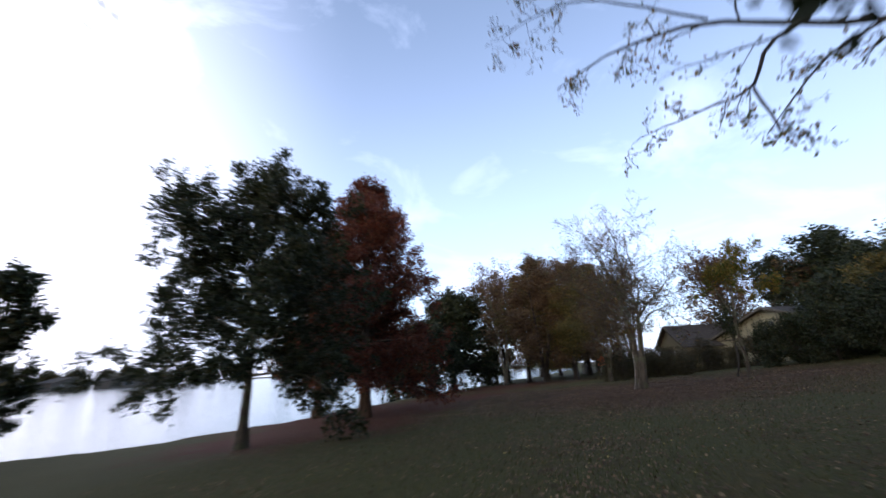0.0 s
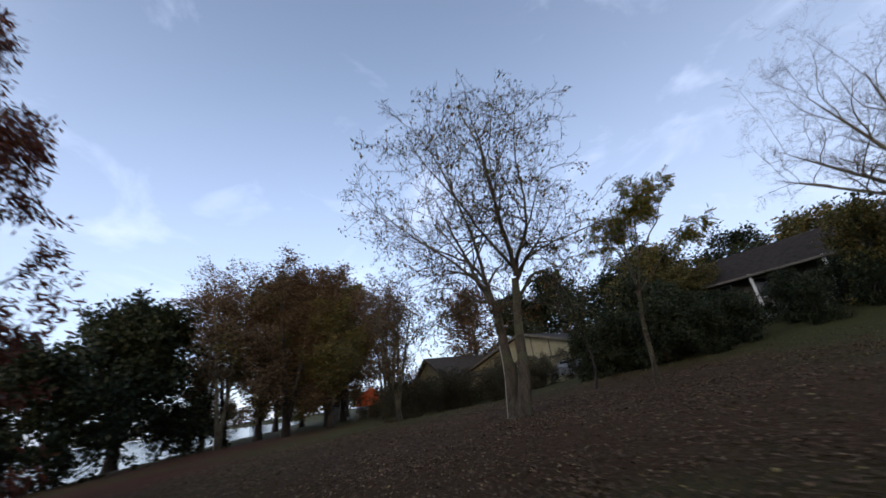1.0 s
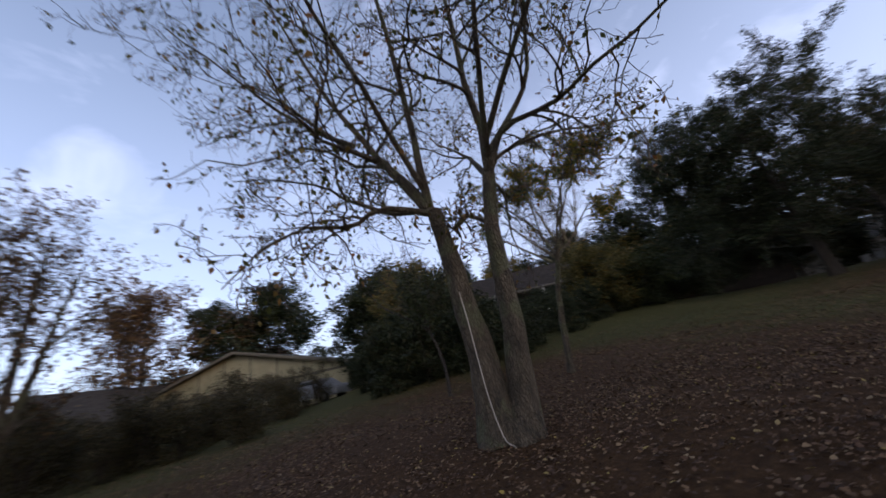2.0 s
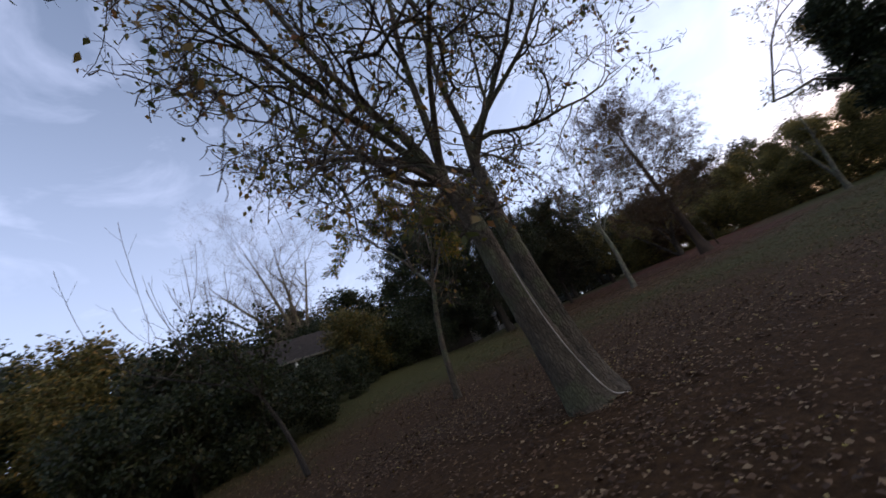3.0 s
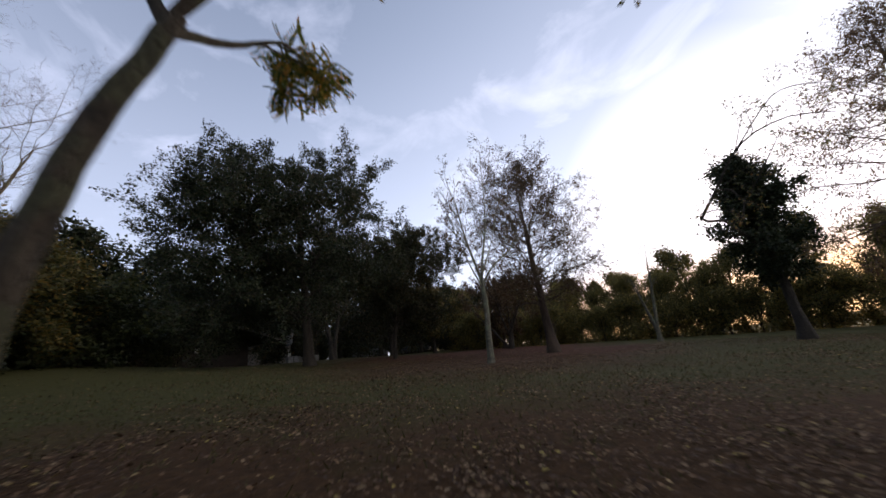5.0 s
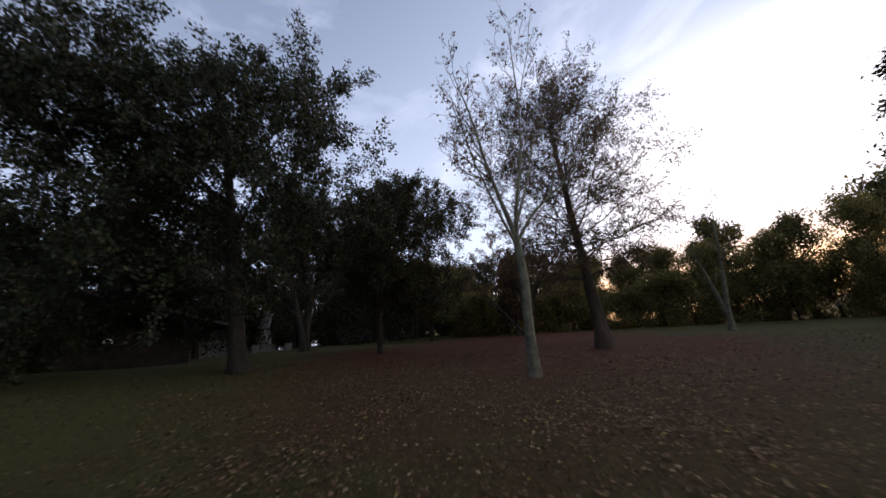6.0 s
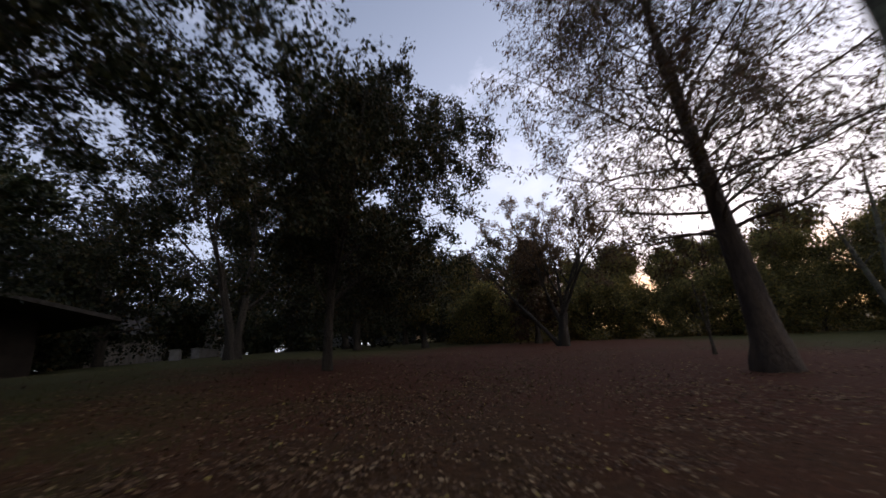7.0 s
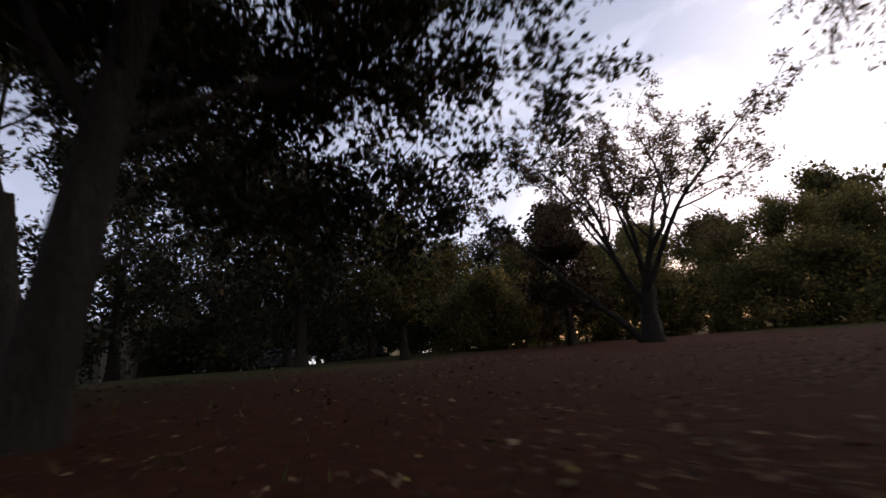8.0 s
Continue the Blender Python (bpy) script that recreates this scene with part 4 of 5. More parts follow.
build_tree("small_cypress", "smaller rust-red cypress at the shore", on_land(-7.0, 32.5),
    skeleton(49, 10.5, 0.17, 3.0, ((0.0, 0.0, 1.0),), 0.2, "cone", 40, 7, 5, 0.08, 84, 45, 0.02),
    BARK_RED, LEAF_RUST, 16000, 0.32, SPRAY, 0.4, 0.16)
build_tree("live_oak", "wide low live oak with dark leaves by the lake", on_land(-1.35, 54.7),
    skeleton(51, 11.5, 0.42, 7.6, ((0.14, 0.0, 0.9), (-0.22, 0.0, 0.85), (0.0, 0.1, 1.0)), 0.22, "dome", 36, 9, 6, 0.18, 82, 25, 0.05, 1.4),
    BARK_DARK, LEAF_DARK, 32000, 0.36, jitter=0.3)


build_tree("half_bare_tree", "small half-bare tree with pinkish brown leaves before the hedge", on_land(11.6, 30.6, 0, 0.03),
    skeleton(53, 6.6, 0.11, 2.5, ((0.05, 0.0, 1.0), (-0.14, 0.06, 0.92), (0.16, -0.08, 0.88)), 0.28, "round", 33, 8, 6, 0.16, 66, 25, 0.05, 0.7),
    BARK_GREY, LEAF_BROWN, 4200, 0.11, jitter=0.13)
build_tree("lakeside_oak", "low dark oak leaning over the bank of the lake", on_land(-5.6, 46.5),
    skeleton(52, 7.6, 0.26, 5.6, ((-0.1, 0.05, 1.0), (0.18, 0.0, 0.85)), 0.08, "dome", 34, 9, 6, 0.16, 95, 30, 0.0, 0.8),
    BARK_DARK, LEAF_DARK, 22000, 0.3, jitter=0.22)


def shoot_tree():
    """A leaning trunk with an arching limb from which straight shoots rise."""
    rng = np.random.default_rng(77)
    tree = empty("leaning_sapling", on_land(14.5, 21.45), "thin leaning tree with long upright bare shoots", "tree")
    t = np.linspace(0, 1, 9)[:, None]
    trunk = np.array([(0, 0, 0)]) + t * np.array([(0.5, 0.32, 1.7)]) + np.sin(t * 3.1) * np.array([(0.08, -0.08, 0)])
    P0, R0 = trunk[None], 0.055 * (1 - 0.5 * t[:, 0])[None]
    starts = np.repeat(trunk[-1][None], 5, 0)
    ways = np.array([(0.84, 0.54, 1.05), (0.7, 0.75, 0.9), (0.2, 0.1, 1.0), (-0.4, -0.3, 0.9), (0.5, 0.4, 1.2)])
    P1, R1 = run_branches(rng, starts, ways, np.array([3.3, 3.4, 1.9, 1.5, 2.3]), np.full(5, 0.027), 9, 0.07, -0.015, 0.3)
    P2, R2 = sprout(rng, P1, R1, 6, 0.25, 0.8, 75, 7, 0.04, 0.36, 0.5, short=0.15)
    P3, R3 = sprout(rng, P2, R2, 3, 0.2, 0.35, 35, 4, 0.12, 0.1, 0.6)
    part("trunk", raw_mesh("trunk", *tubes([(P0, R0, 9), (P1, R1, 6)]), BARK_DARK, True), tree)
    tagged(part("twigwork", raw_mesh("twigwork", *tubes([(P2, np.maximum(R2, 0.006), 4), (P3, np.maximum(R3, 0.003), 3)]), TWIG), tree), kind="stuff")
    V, F = leaf_cloud(rng, [(P1[2:], R1[2:])], 2200, 0.085, LEAF, 0.2, 0.3)
    part("crown", raw_mesh("crown", V, F, LEAF_BUSH), tree)


shoot_tree()
build_tree("bare_tree", "tall leafless tree with fanning limbs behind the hedge", on_land(42.0, 11.4),
    skeleton(61, 17.0, 0.32, 8.0, ((0.1, 0.45, 0.85), (-0.05, 0.2, 1.0), (0.05, -0.2, 0.94), (0.0, 0.02, 1.0), (0.1, 0.62, 0.72)), 0.4, "fan", 50, 10, 7, 0.12, 50, 18, 0.05, 5.5),
    BARK_GREY, LEAF_BROWN, 0, 0.1, fine=3)
build_tree("white_stemmed_snag", "pale leaning forked trunk, nearly dead", on_land(6.94, -8.37),
    skeleton(62, 6.2, 0.13, 1.4, ((-0.10, 0.05, 1.0), (0.16, 0.0, 0.7)), 0.45, "fan", 14, 5, 4, 0.12, 50, 20, 0.06, 0.6),
    BARK_PALE, LEAF_OLIVE, 300, 0.1)
build_tree("staked_sapling", "young bare sapling on the lawn", on_land(13.1, -4.54),
    skeleton(63, 1.9, 0.03, 0.5, ((0.03, 0.0, 1.0), (-0.1, 0.0, 0.8)), 0.4, "fan", 8, 4, 3, 0.1, 45, 20, 0.06, 0.5),
    BARK_GREY, LEAF_BROWN, 60, 0.06)
build_tree("street_tree", "olive and yellow small-leaved tree beyond the lawn", on_land(24.95, -14.27),
    skeleton(64, 5.6, 0.15, 2.4, ((0.0, 0.0, 1.0),), 0.2, "round", 26, 8, 5, 0.13, 80, 25, 0.04),
    BARK_DARK, LEAF_OLIVE, 12000, 0.16, group="trees beyond the lawn")
build_tree("street_tree", "dark red-brown leafy tree beyond the lawn", on_land(18.29, -14.67),
    skeleton(65, 5.2, 0.14, 2.1, ((-0.08, 0.0, 1.0),), 0.18, "round", 26, 8, 5, 0.13, 84, 25, 0.04),
    BARK_DARK, LEAF_DKRUST, 14000, 0.17, group="trees beyond the lawn")
build_tree("street_tree", "half-bare yellowing tree beyond the lawn", on_land(24.0, -20.95),
    skeleton(66, 6.2, 0.15, 2.4, ((0.0, 0.0, 1.0),), 0.22, "round", 24, 8, 5, 0.13, 76, 25, 0.04),
    BARK_DARK, LEAF_OLIVE, 6500, 0.17, group="trees beyond the lawn")
build_tree("shore_tree", "slim leaning tree at the water's edge", on_land(3.4, 61.5),
    skeleton(67, 6.5, 0.16, 2.4, ((0.05, 0.0, 1.0),), 0.35, "fan", 14, 6, 4, 0.14, 60, 25, 0.04),
    BARK_DARK, LEAF_OLIVE, 3500, 0.22)
build_tree("shore_tree", "low leafy tree leaning over the shore", on_land(-17.4, 14.6),
    skeleton(68, 7.2, 0.14, 2.0, ((0.0, 0.0, 1.0),), 0.08, "round", 26, 7, 5, 0.12, 85, 30, 0.04),
    BARK_DARK, LEAF_DARK, 12000, 0.2)


# ---- groves and hedges: a few kinds, planted many times ----
def grove(seed, name, label, spots, height, crown, leaf, count, size, clear=0.15, shape="round", stems=((0.0, 0.0, 1.0),), bark=None, radius=0.2, group="", low=82, twigs=True, jitter=0.25, wide=1.0):
    first = None
    rng = random.Random(seed)
    for x, y, sc in spots:
        m = on_land(x, y, rng.uniform(0, 360), 0.05) @ Matrix.Diagonal((sc * wide, sc * wide, sc * rng.uniform(0.92, 1.08), 1))
        if first is None:
            first = build_tree(name, label, on_land(x, y, 0, 0.05), skeleton(seed, height, radius, crown, stems, clear, shape, 26, 8, 5, 0.14, low, 25, 0.04, 0.3),
                               bark or BARK_DARK, leaf, count, size, jitter=jitter, group=group, twigs=twigs)
            first.matrix_world = m
        else:
            made = copy_thing(first, Matrix.Identity(4))
            made.matrix_basis = m


grove(101, "autumn_tree", "brown-leaved autumn tree in the lakeside group", [(9.6, 46, 1.02), (14.0, 50, 1.0), (19, 63, 1.15), (6.5, 60.5, 1.15), (22.5, 69, 1.1)], 13.0, 4.6, LEAF_BROWN, 26000, 0.17, 0.2,
      stems=((0.08, 0, 1.0), (-0.12, 0.05, 0.9)), group="lakeside autumn trees", wide=1.25)
grove(102, "autumn_tree", "olive and yellow autumn tree in the lakeside group", [(12.6, 44.5, 0.75), (16.8, 54, 1.05), (11.5, 55, 0.95), (8.4, 51, 0.98), (15.5, 66, 1.05)], 12.5, 4.2, LEAF_OLIVE, 26000, 0.17, 0.2, group="lakeside autumn trees", wide=1.25)
grove(103, "half_bare_tree", "half-bare pinkish-brown tree behind the lakeside group", [(5.4, 50, 1.05), (4.6, 57.5, 1.15), (19.5, 49, 0.95), (24.5, 58, 1.05), (27, 66, 1.1), (22.5, 54, 1.0)], 14.0, 4.6, LEAF_BROWN, 3200, 0.2, 0.25,
      stems=((0.1, 0, 1.0), (-0.12, 0.05, 0.95)), bark=BARK_GREY, group="half-bare trees", low=55)
grove(112, "park_oak", "dark spreading oak among the trees by the street", [(28.6, -12.6, 1.0), (32.6, -17.4, 1.05), (36.5, -11.6, 1.0), (29.6, -21.6, 1.0), (34.4, -24.6, 1.0), (39.5, -19.5, 1.1), (26.2, -25.5, 0.9), (41, -6.5, 1.0), (22.6, -27.0, 0.9)], 7.6, 4.6, LEAF_OAK, 8500, 0.22, 0.2, group="park oaks", stems=((0.06, 0.0, 1.0), (-0.12, 0.06, 0.9)))
grove(104, "pine", "tall green pine behind the lakeside trees", [(13.0, 69, 1.0)], 19.0, 3.4, LEAF_BUSH, 9000, 0.34, 0.6, radius=0.26)
grove(105, "garden_tree", "round dark evergreen behind the houses", [(43, 44.5, 1.25), (41.5, 50.5, 1.05), (40.5, 31.0, 0.95), (30.5, 29.5, 0.65), (36.0, 29.0, 0.75), (44, 24, 0.85), (46, 16.5, 0.85), (38, 12.5, 0.6), (43.5, -1.5, 0.95), (46, 4.5, 1.1), (45.0, -7.5, 0.7), (48, 10.5, 1.0)], 10.0, 4.3, LEAF_DARK, 13000, 0.27, 0.1, group="garden trees", wide=1.25)
grove(106, "garden_tree", "half-bare dark tree behind the houses", [(35, 53, 1.2), (41, 62, 1.2), (44, 48, 1.1)], 10.0, 4.6, LEAF_BROWN, 5200, 0.24, 0.2, group="garden trees", low=65, wide=1.25)
grove(107, "garden_tree", "olive-green tree behind the long house", [(31.0, 25.5, 0.75), (27.6, 25.8, 0.55), (28.6, 23.2, 0.5), (25.4, 14.8, 0.4), (27.2, 13.2, 0.45), (43.0, 19.0, 0.9), (41.5, 11.0, 0.7), (46, 4, 1.0)], 8.4, 3.8, LEAF_OLIVE, 11000, 0.24, 0.1, group="garden trees", wide=1.25)
grove(108, "woodland_tree", "dark dense tree at the edge of the wood", [(16.0, -20.8, 0.6), (12.6, -20.6, 0.72), (9.8, -20.2, 0.62), (6.8, -20.2, 0.76), (4.0, -19.6, 0.66), (0.6, -18.4, 0.75), (-3.6, -16.0, 0.82), (-8.0, -12.2, 0.9), (-11.5, -8.0, 1.0), (-15, -3.5, 1.1)], 7.4, 3.5, LEAF_WOOD, 22000, 0.15, 0.04, group="wood edge")
grove(109, "woodland_tree", "olive tree in the wood", [(12.2, -25.0, 0.8), (6.8, -24.5, 0.85), (1.5, -23.0, 0.9), (14.4, -22.6, 0.62), (9.2, -22.8, 0.68), (3.6, -21.8, 0.7), (-1.6, -19.6, 0.78), (-6.5, -18.0, 1.0), (19.5, -24.0, 0.8)], 8.0, 3.4, LEAF_OLIVE, 9000, 0.24, 0.08, group="wood edge")
grove(110, "far_tree", "dark tree among the houses beyond", [(45, -30, 1.0), (52, -25, 1.05), (57, -12, 1.1), (53, -3, 1.0), (50, 9, 1.0), (40, -36, 1.0), (33, -39, 1.0), (26.5, -33, 0.8), (20, -34, 0.9), (61, -40, 1.2), (48, -46, 1.2)] + [(14 + 6.5 * k + 2 * math.sin(k * 2.7), -62 + 3 * math.sin(k * 1.9), 1.15 + 0.2 * math.sin(k * 2.2)) for k in range(11)] + [(84 + 3 * math.sin(k * 2.0), -58 + 7.0 * k, 1.2 + 0.2 * math.cos(k * 1.6)) for k in range(11)], 9.5, 4.6, LEAF_OAK, 6500, 0.33, 0.06, group="far trees", twigs=False)
grove(111, "far_shore_tree", "distant dark tree on the far shore", [(-186 + 11.5 * k + 4 * math.sin(k * 2.3), 338 + 10 * math.cos(k * 1.7), 0.85 + 0.25 * math.sin(k * 3.1)) for k in range(28)]
      + [(-204 + 4 * math.sin(k * 1.4), 34 + 11.5 * k, 0.8 + 0.2 * math.cos(k * 2.0)) for k in range(26)], 11.0, 8.5, LEAF_OAK, 3500, 1.0, 0.05, group="far shore trees", twigs=False, jitter=0.6)
HEDGE = ((0.15, 0.1, 1.0), (-0.2, 0.05, 0.95), (0.05, -0.2, 0.9))
grove(120, "shrub", "dense dark evergreen shrub in the hedge", [(21.4, 26.4, 0.5), (21.2, 24.6, 0.85), (21.0, 22.6, 1.15), (20.8, 20.8, 0.8), (21.2, 18.8, 0.6), (23.6, 25.2, 0.75), (23.8, 22.6, 1.0), (23.2, 20.2, 0.7), (24.4, 17.6, 0.68), (26.4, 24.0, 0.9), (26.0, 20.2, 0.6), (26.8, 22.3, 0.7), (27.2, 20.6, 0.5), (22.6, 16.8, 0.55), (27.2, 16.4, 0.6), (24.6, 15.2, 0.6), (25.8, 18.4, 0.5), (18.7, 22.8, 0.8), (19.0, 21.0, 0.8), (18.6, 24.4, 0.7), (19.6, 19.4, 0.6)], 2.8, 1.6, LEAF_DARK, 6000, 0.14, 0.02, stems=HEDGE, radius=0.05, group="hedge shrubs", jitter=0.15)
grove(121, "shrub", "loose olive shrub in the hedge", [(15.4, 27.8, 0.4), (15.2, 29.6, 0.4), (15.0, 31.4, 0.42), (14.8, 33.4, 0.55), (14.8, 35.8, 0.6), (15.2, 38.6, 0.6), (15.8, 41.6, 0.65), (18.6, 49.6, 0.5), (19.2, 52.5, 0.85), (17.4, 30.4, 0.44), (17.0, 33.6, 0.5), (17.6, 37.0, 0.68), (19.5, 29.0, 0.42), (20.5, 33.0, 0.5), (28.0, 13.6, 0.7), (30.0, 11.4, 0.7)], 2.6, 1.7, LEAF_SCRUB, 6500, 0.11, 0.02, stems=HEDGE, radius=0.05, group="hedge shrubs", jitter=0.16, wide=1.3)
grove(125, "shrub", "scraggly dark shrub in the long hedge before the gabled house", [(11.6 + 1.15 * k, 30.9 + 0.5 * math.sin(k * 1.9) + 0.03 * k, 0.6 + 0.14 * math.sin(k * 2.3)) for k in range(13)] + [(13.0 + 1.6 * k, 33.0 + 0.6 * math.sin(k * 2.7), 0.62 + 0.12 * math.cos(k * 1.9)) for k in range(8)], 2.5, 1.5, LEAF_SCRUB, 3800, 0.09, 0.02, stems=HEDGE, radius=0.04, group="hedge shrubs", jitter=0.14, wide=1.15)
grove(122, "shrub", "dull green bush beside the garage", [(27.5, 11.5, 0.85), (29.5, 9.0, 0.8), (26.5, 13.8, 0.75), (31.5, 6.4, 0.7)], 3.0, 1.9, LEAF_BUSH, 6000, 0.16, 0.02, stems=HEDGE, radius=0.05, group="hedge shrubs", jitter=0.16, wide=1.3)
grove(123, "shrub", "low dark undergrowth at the wood's edge", [(23.0 - 1.9 * k, -18.2 + 0.35 * math.sin(k * 2.1) + (0.055 * (k - 9) ** 2 if k > 9 else 0), 1.15 + 0.2 * math.sin(k * 1.7)) for k in range(21)], 2.4, 1.9, LEAF_WOOD, 7500, 0.125, 0.02, stems=HEDGE, radius=0.05, group="wood undergrowth", jitter=0.18)
grove(124, "shrub", "clipped dark bush by the far houses", [(44, -13.5, 1.5), (44, -27, 1.6), (47, -30.5, 1.7), (41.0, -22.0, 1.2), (41.5, -18.5, 1.0), (39.5, -29, 1.2), (33, -30.5, 1.1), (37.5, -2.6, 1.0), (36.5, 10.5, 1.2), (46.0, -23.5, 1.3), (29, -27.5, 1.0), (25.5, -25.5, 1.0), (49, -8, 1.5), (47, -2, 1.5), (22.0, -24.0, 1.1)] + [(24.0 + 2.9 * k, -33.0 + 0.06 * k * k + 0.8 * math.sin(k * 2.2), 1.35 + 0.3 * math.sin(k * 1.3)) for k in range(11)] + [(56.0 + 1.2 * math.sin(k), -24.0 + 4.0 * k, 1.7 + 0.25 * math.sin(k * 1.9)) for k in range(7)], 2.4, 1.7, LEAF_OAK, 4200, 0.2, 0.02, stems=HEDGE, radius=0.05, group="far bushes", jitter=0.18)


# ---- the evergreen oak whose long limb hangs over the start of the way ----
def limb_tree():
    tree = build_tree("evergreen_oak", "dark evergreen oak with one long sparse limb over the lawn", on_land(3.9, 1.7),
        skeleton(43, 7.2, 0.17, 1.7, ((0.02, -0.02, 1.0),), 0.3, "round", 40, 8, 5, 0.12, 82, 30, 0.04),
        BARK_DARK, LEAF_DARK, 26000, 0.13, jitter=0.12)
    rng = np.random.default_rng(91)
    limbs = [(0.06, [(0.1, 0.1, 3.0), (1.6, 1.4, 4.6), (2.9, 3.0, 4.4), (2.5, 3.7, 5.1), (1.9, 4.4, 6.0), (1.3, 4.9, 6.3), (0.6, 5.2, 6.3), (-0.2, 5.4, 5.9)]),
             (0.032, [(2.5, 3.7, 5.1), (2.2, 4.0, 5.0), (2.0, 4.2, 4.5), (1.9, 5.1, 4.8), (1.8, 6.1, 5.2), (1.7, 6.9, 5.4)]),
             (0.022, [(2.0, 4.2, 4.5), (2.2, 4.3, 4.0), (2.4, 4.4, 3.8), (2.6, 4.3, 3.6)]), (0.022, [(1.9, 4.4, 6.0), (0.6, 5.0, 7.3), (-0.6, 5.1, 7.1), (-1.5, 5.0, 6.4)]),
             (0.022, [(2.9, 3.0, 4.4), (3.0, 3.4, 4.5), (3.0, 3.8, 4.5), (2.9, 4.3, 4.8)])]
    P1 = np.stack([spline(pts, 14, rng, 0.03) for _, pts in limbs])
    R1 = np.array([r for r, _ in limbs])[:, None] * (1 - 0.8 * np.linspace(0, 1, 14))[None]
    P2, R2 = sprout(rng, P1, R1, 9, 0.3, 0.2, 50, 7, 0.18, -0.02, 0.5, short=0.3)
    P3, R3 = sprout(rng, P2, R2, 5, 0.15, 0.5, 45, 5, 0.22, 0.0, 0.6)
    P4, R4 = sprout(rng, P3, R3, 3, 0.2, 0.6, 40, 4, 0.2, 0.0, 0.7)
    lb = part("limb", raw_mesh("limb", *tubes([(P1, R1, 8), (P2, R2, 5), (P3, np.maximum(R3, 0.004), 3), (P4, np.maximum(R4, 0.003), 3)]), BARK_DARK, True), tree)
    V, F = leaf_cloud(rng, [(P2, R2), (P3, R3), (P4, R4)], 950, 0.075, LEAF, 0.06, 0.5)
    tagged(part("leaves", raw_mesh("leaves", V, F, LEAF_PLANE), lb, "sparse brown leaves"), kind="stuff")


limb_tree()


# ---- vine on the twin-stemmed tree ----
def vine():
    foot = np.array([9.31, 19.95, float(land(9.31, 19.95)) - 0.05])
    P = foot + spline([(-0.36, 0.0, 0.04), (-0.24, 0.1, 0.12), (-0.13, 0.17, 0.5), (-0.05, 0.2, 0.9), (-0.01, 0.22, 1.3), (0.0, 0.25, 1.7)], 20)
    return tagged(new("vine", raw_mesh("vine", *tubes([(P[None], np.full((1, 20), 0.0065), 7)]), HOSE, True)), "pale dry vine stem hanging against a tree trunk", "vine")


vine()


# ---- houses ----
def prism(bm, w, d, h, rise, over=0.0):
    """A gabled body: width w along x, depth d along y, walls h high, ridge along y."""
    x, y = w / 2, d / 2
    v = [bm.verts.new(p) for p in ((-x, -y, -1.2), (x, -y, -1.2), (x, y, -1.2), (-x, y, -1.2), (-x, -y, h), (x, -y, h), (x, y, h), (-x, y, h), (0, -y, h + rise), (0, y, h + rise))]
    for f in ((0, 1, 5, 8, 4), (2, 3, 7, 9, 6), (1, 2, 6, 5), (3, 0, 4, 7), (4, 8, 9, 7), (5, 6, 9, 8), (3, 2, 1, 0)):
        bm.faces.new([v[k] for k in f])


def roof_slab(w, d, h, rise, over, side, thick=0.14):
    bm = bmesh.new()
    k = rise / (w / 2)
    x1, y = side * (w / 2 + over), d / 2 + over
    z1, z0 = h - over * k, h + rise
    pts = [(0, -y, z0), (x1, -y, z1), (x1, y, z1), (0, y, z0)]
    lo = [bm.verts.new((px, py, pz + 0.004)) for px, py, pz in pts]
    hi = [bm.verts.new((px, py, pz + thick)) for px, py, pz in pts]
    for f in ((lo[0], lo[1], lo[2], lo[3]), (hi[3], hi[2], hi[1], hi[0])):
        bm.faces.new(f)
    for k in range(4):
        bm.faces.new((lo[k], hi[k], hi[(k + 1) % 4], lo[(k + 1) % 4]))
    bmesh.ops.recalc_face_normals(bm, faces=bm.faces[:])
    return bm


def window(parent, x, y, z, w, h, face=-1):
    """A window set on a wall that looks along face * y."""
    fr = part("window", box_bm([(x, y + face * 0.03, z + h / 2, w + 0.12, 0.06, 0.07), (x, y + face * 0.03, z - h / 2, w + 0.12, 0.06, 0.07),
                                (x - w / 2, y + face * 0.03, z, 0.07, 0.06, h), (x + w / 2, y + face * 0.03, z, 0.07, 0.06, h), (x, y + face * 0.03, z, 0.04, 0.05, h)], 0.008), parent, material=TRIM)
    for sx in (-1, 1):
        part("pane", box_bm([(x + sx * w / 4, y + face * 0.012, z, w / 2 - 0.06, 0.02, h - 0.06)], 0), fr, material=GLASS)
    return fr


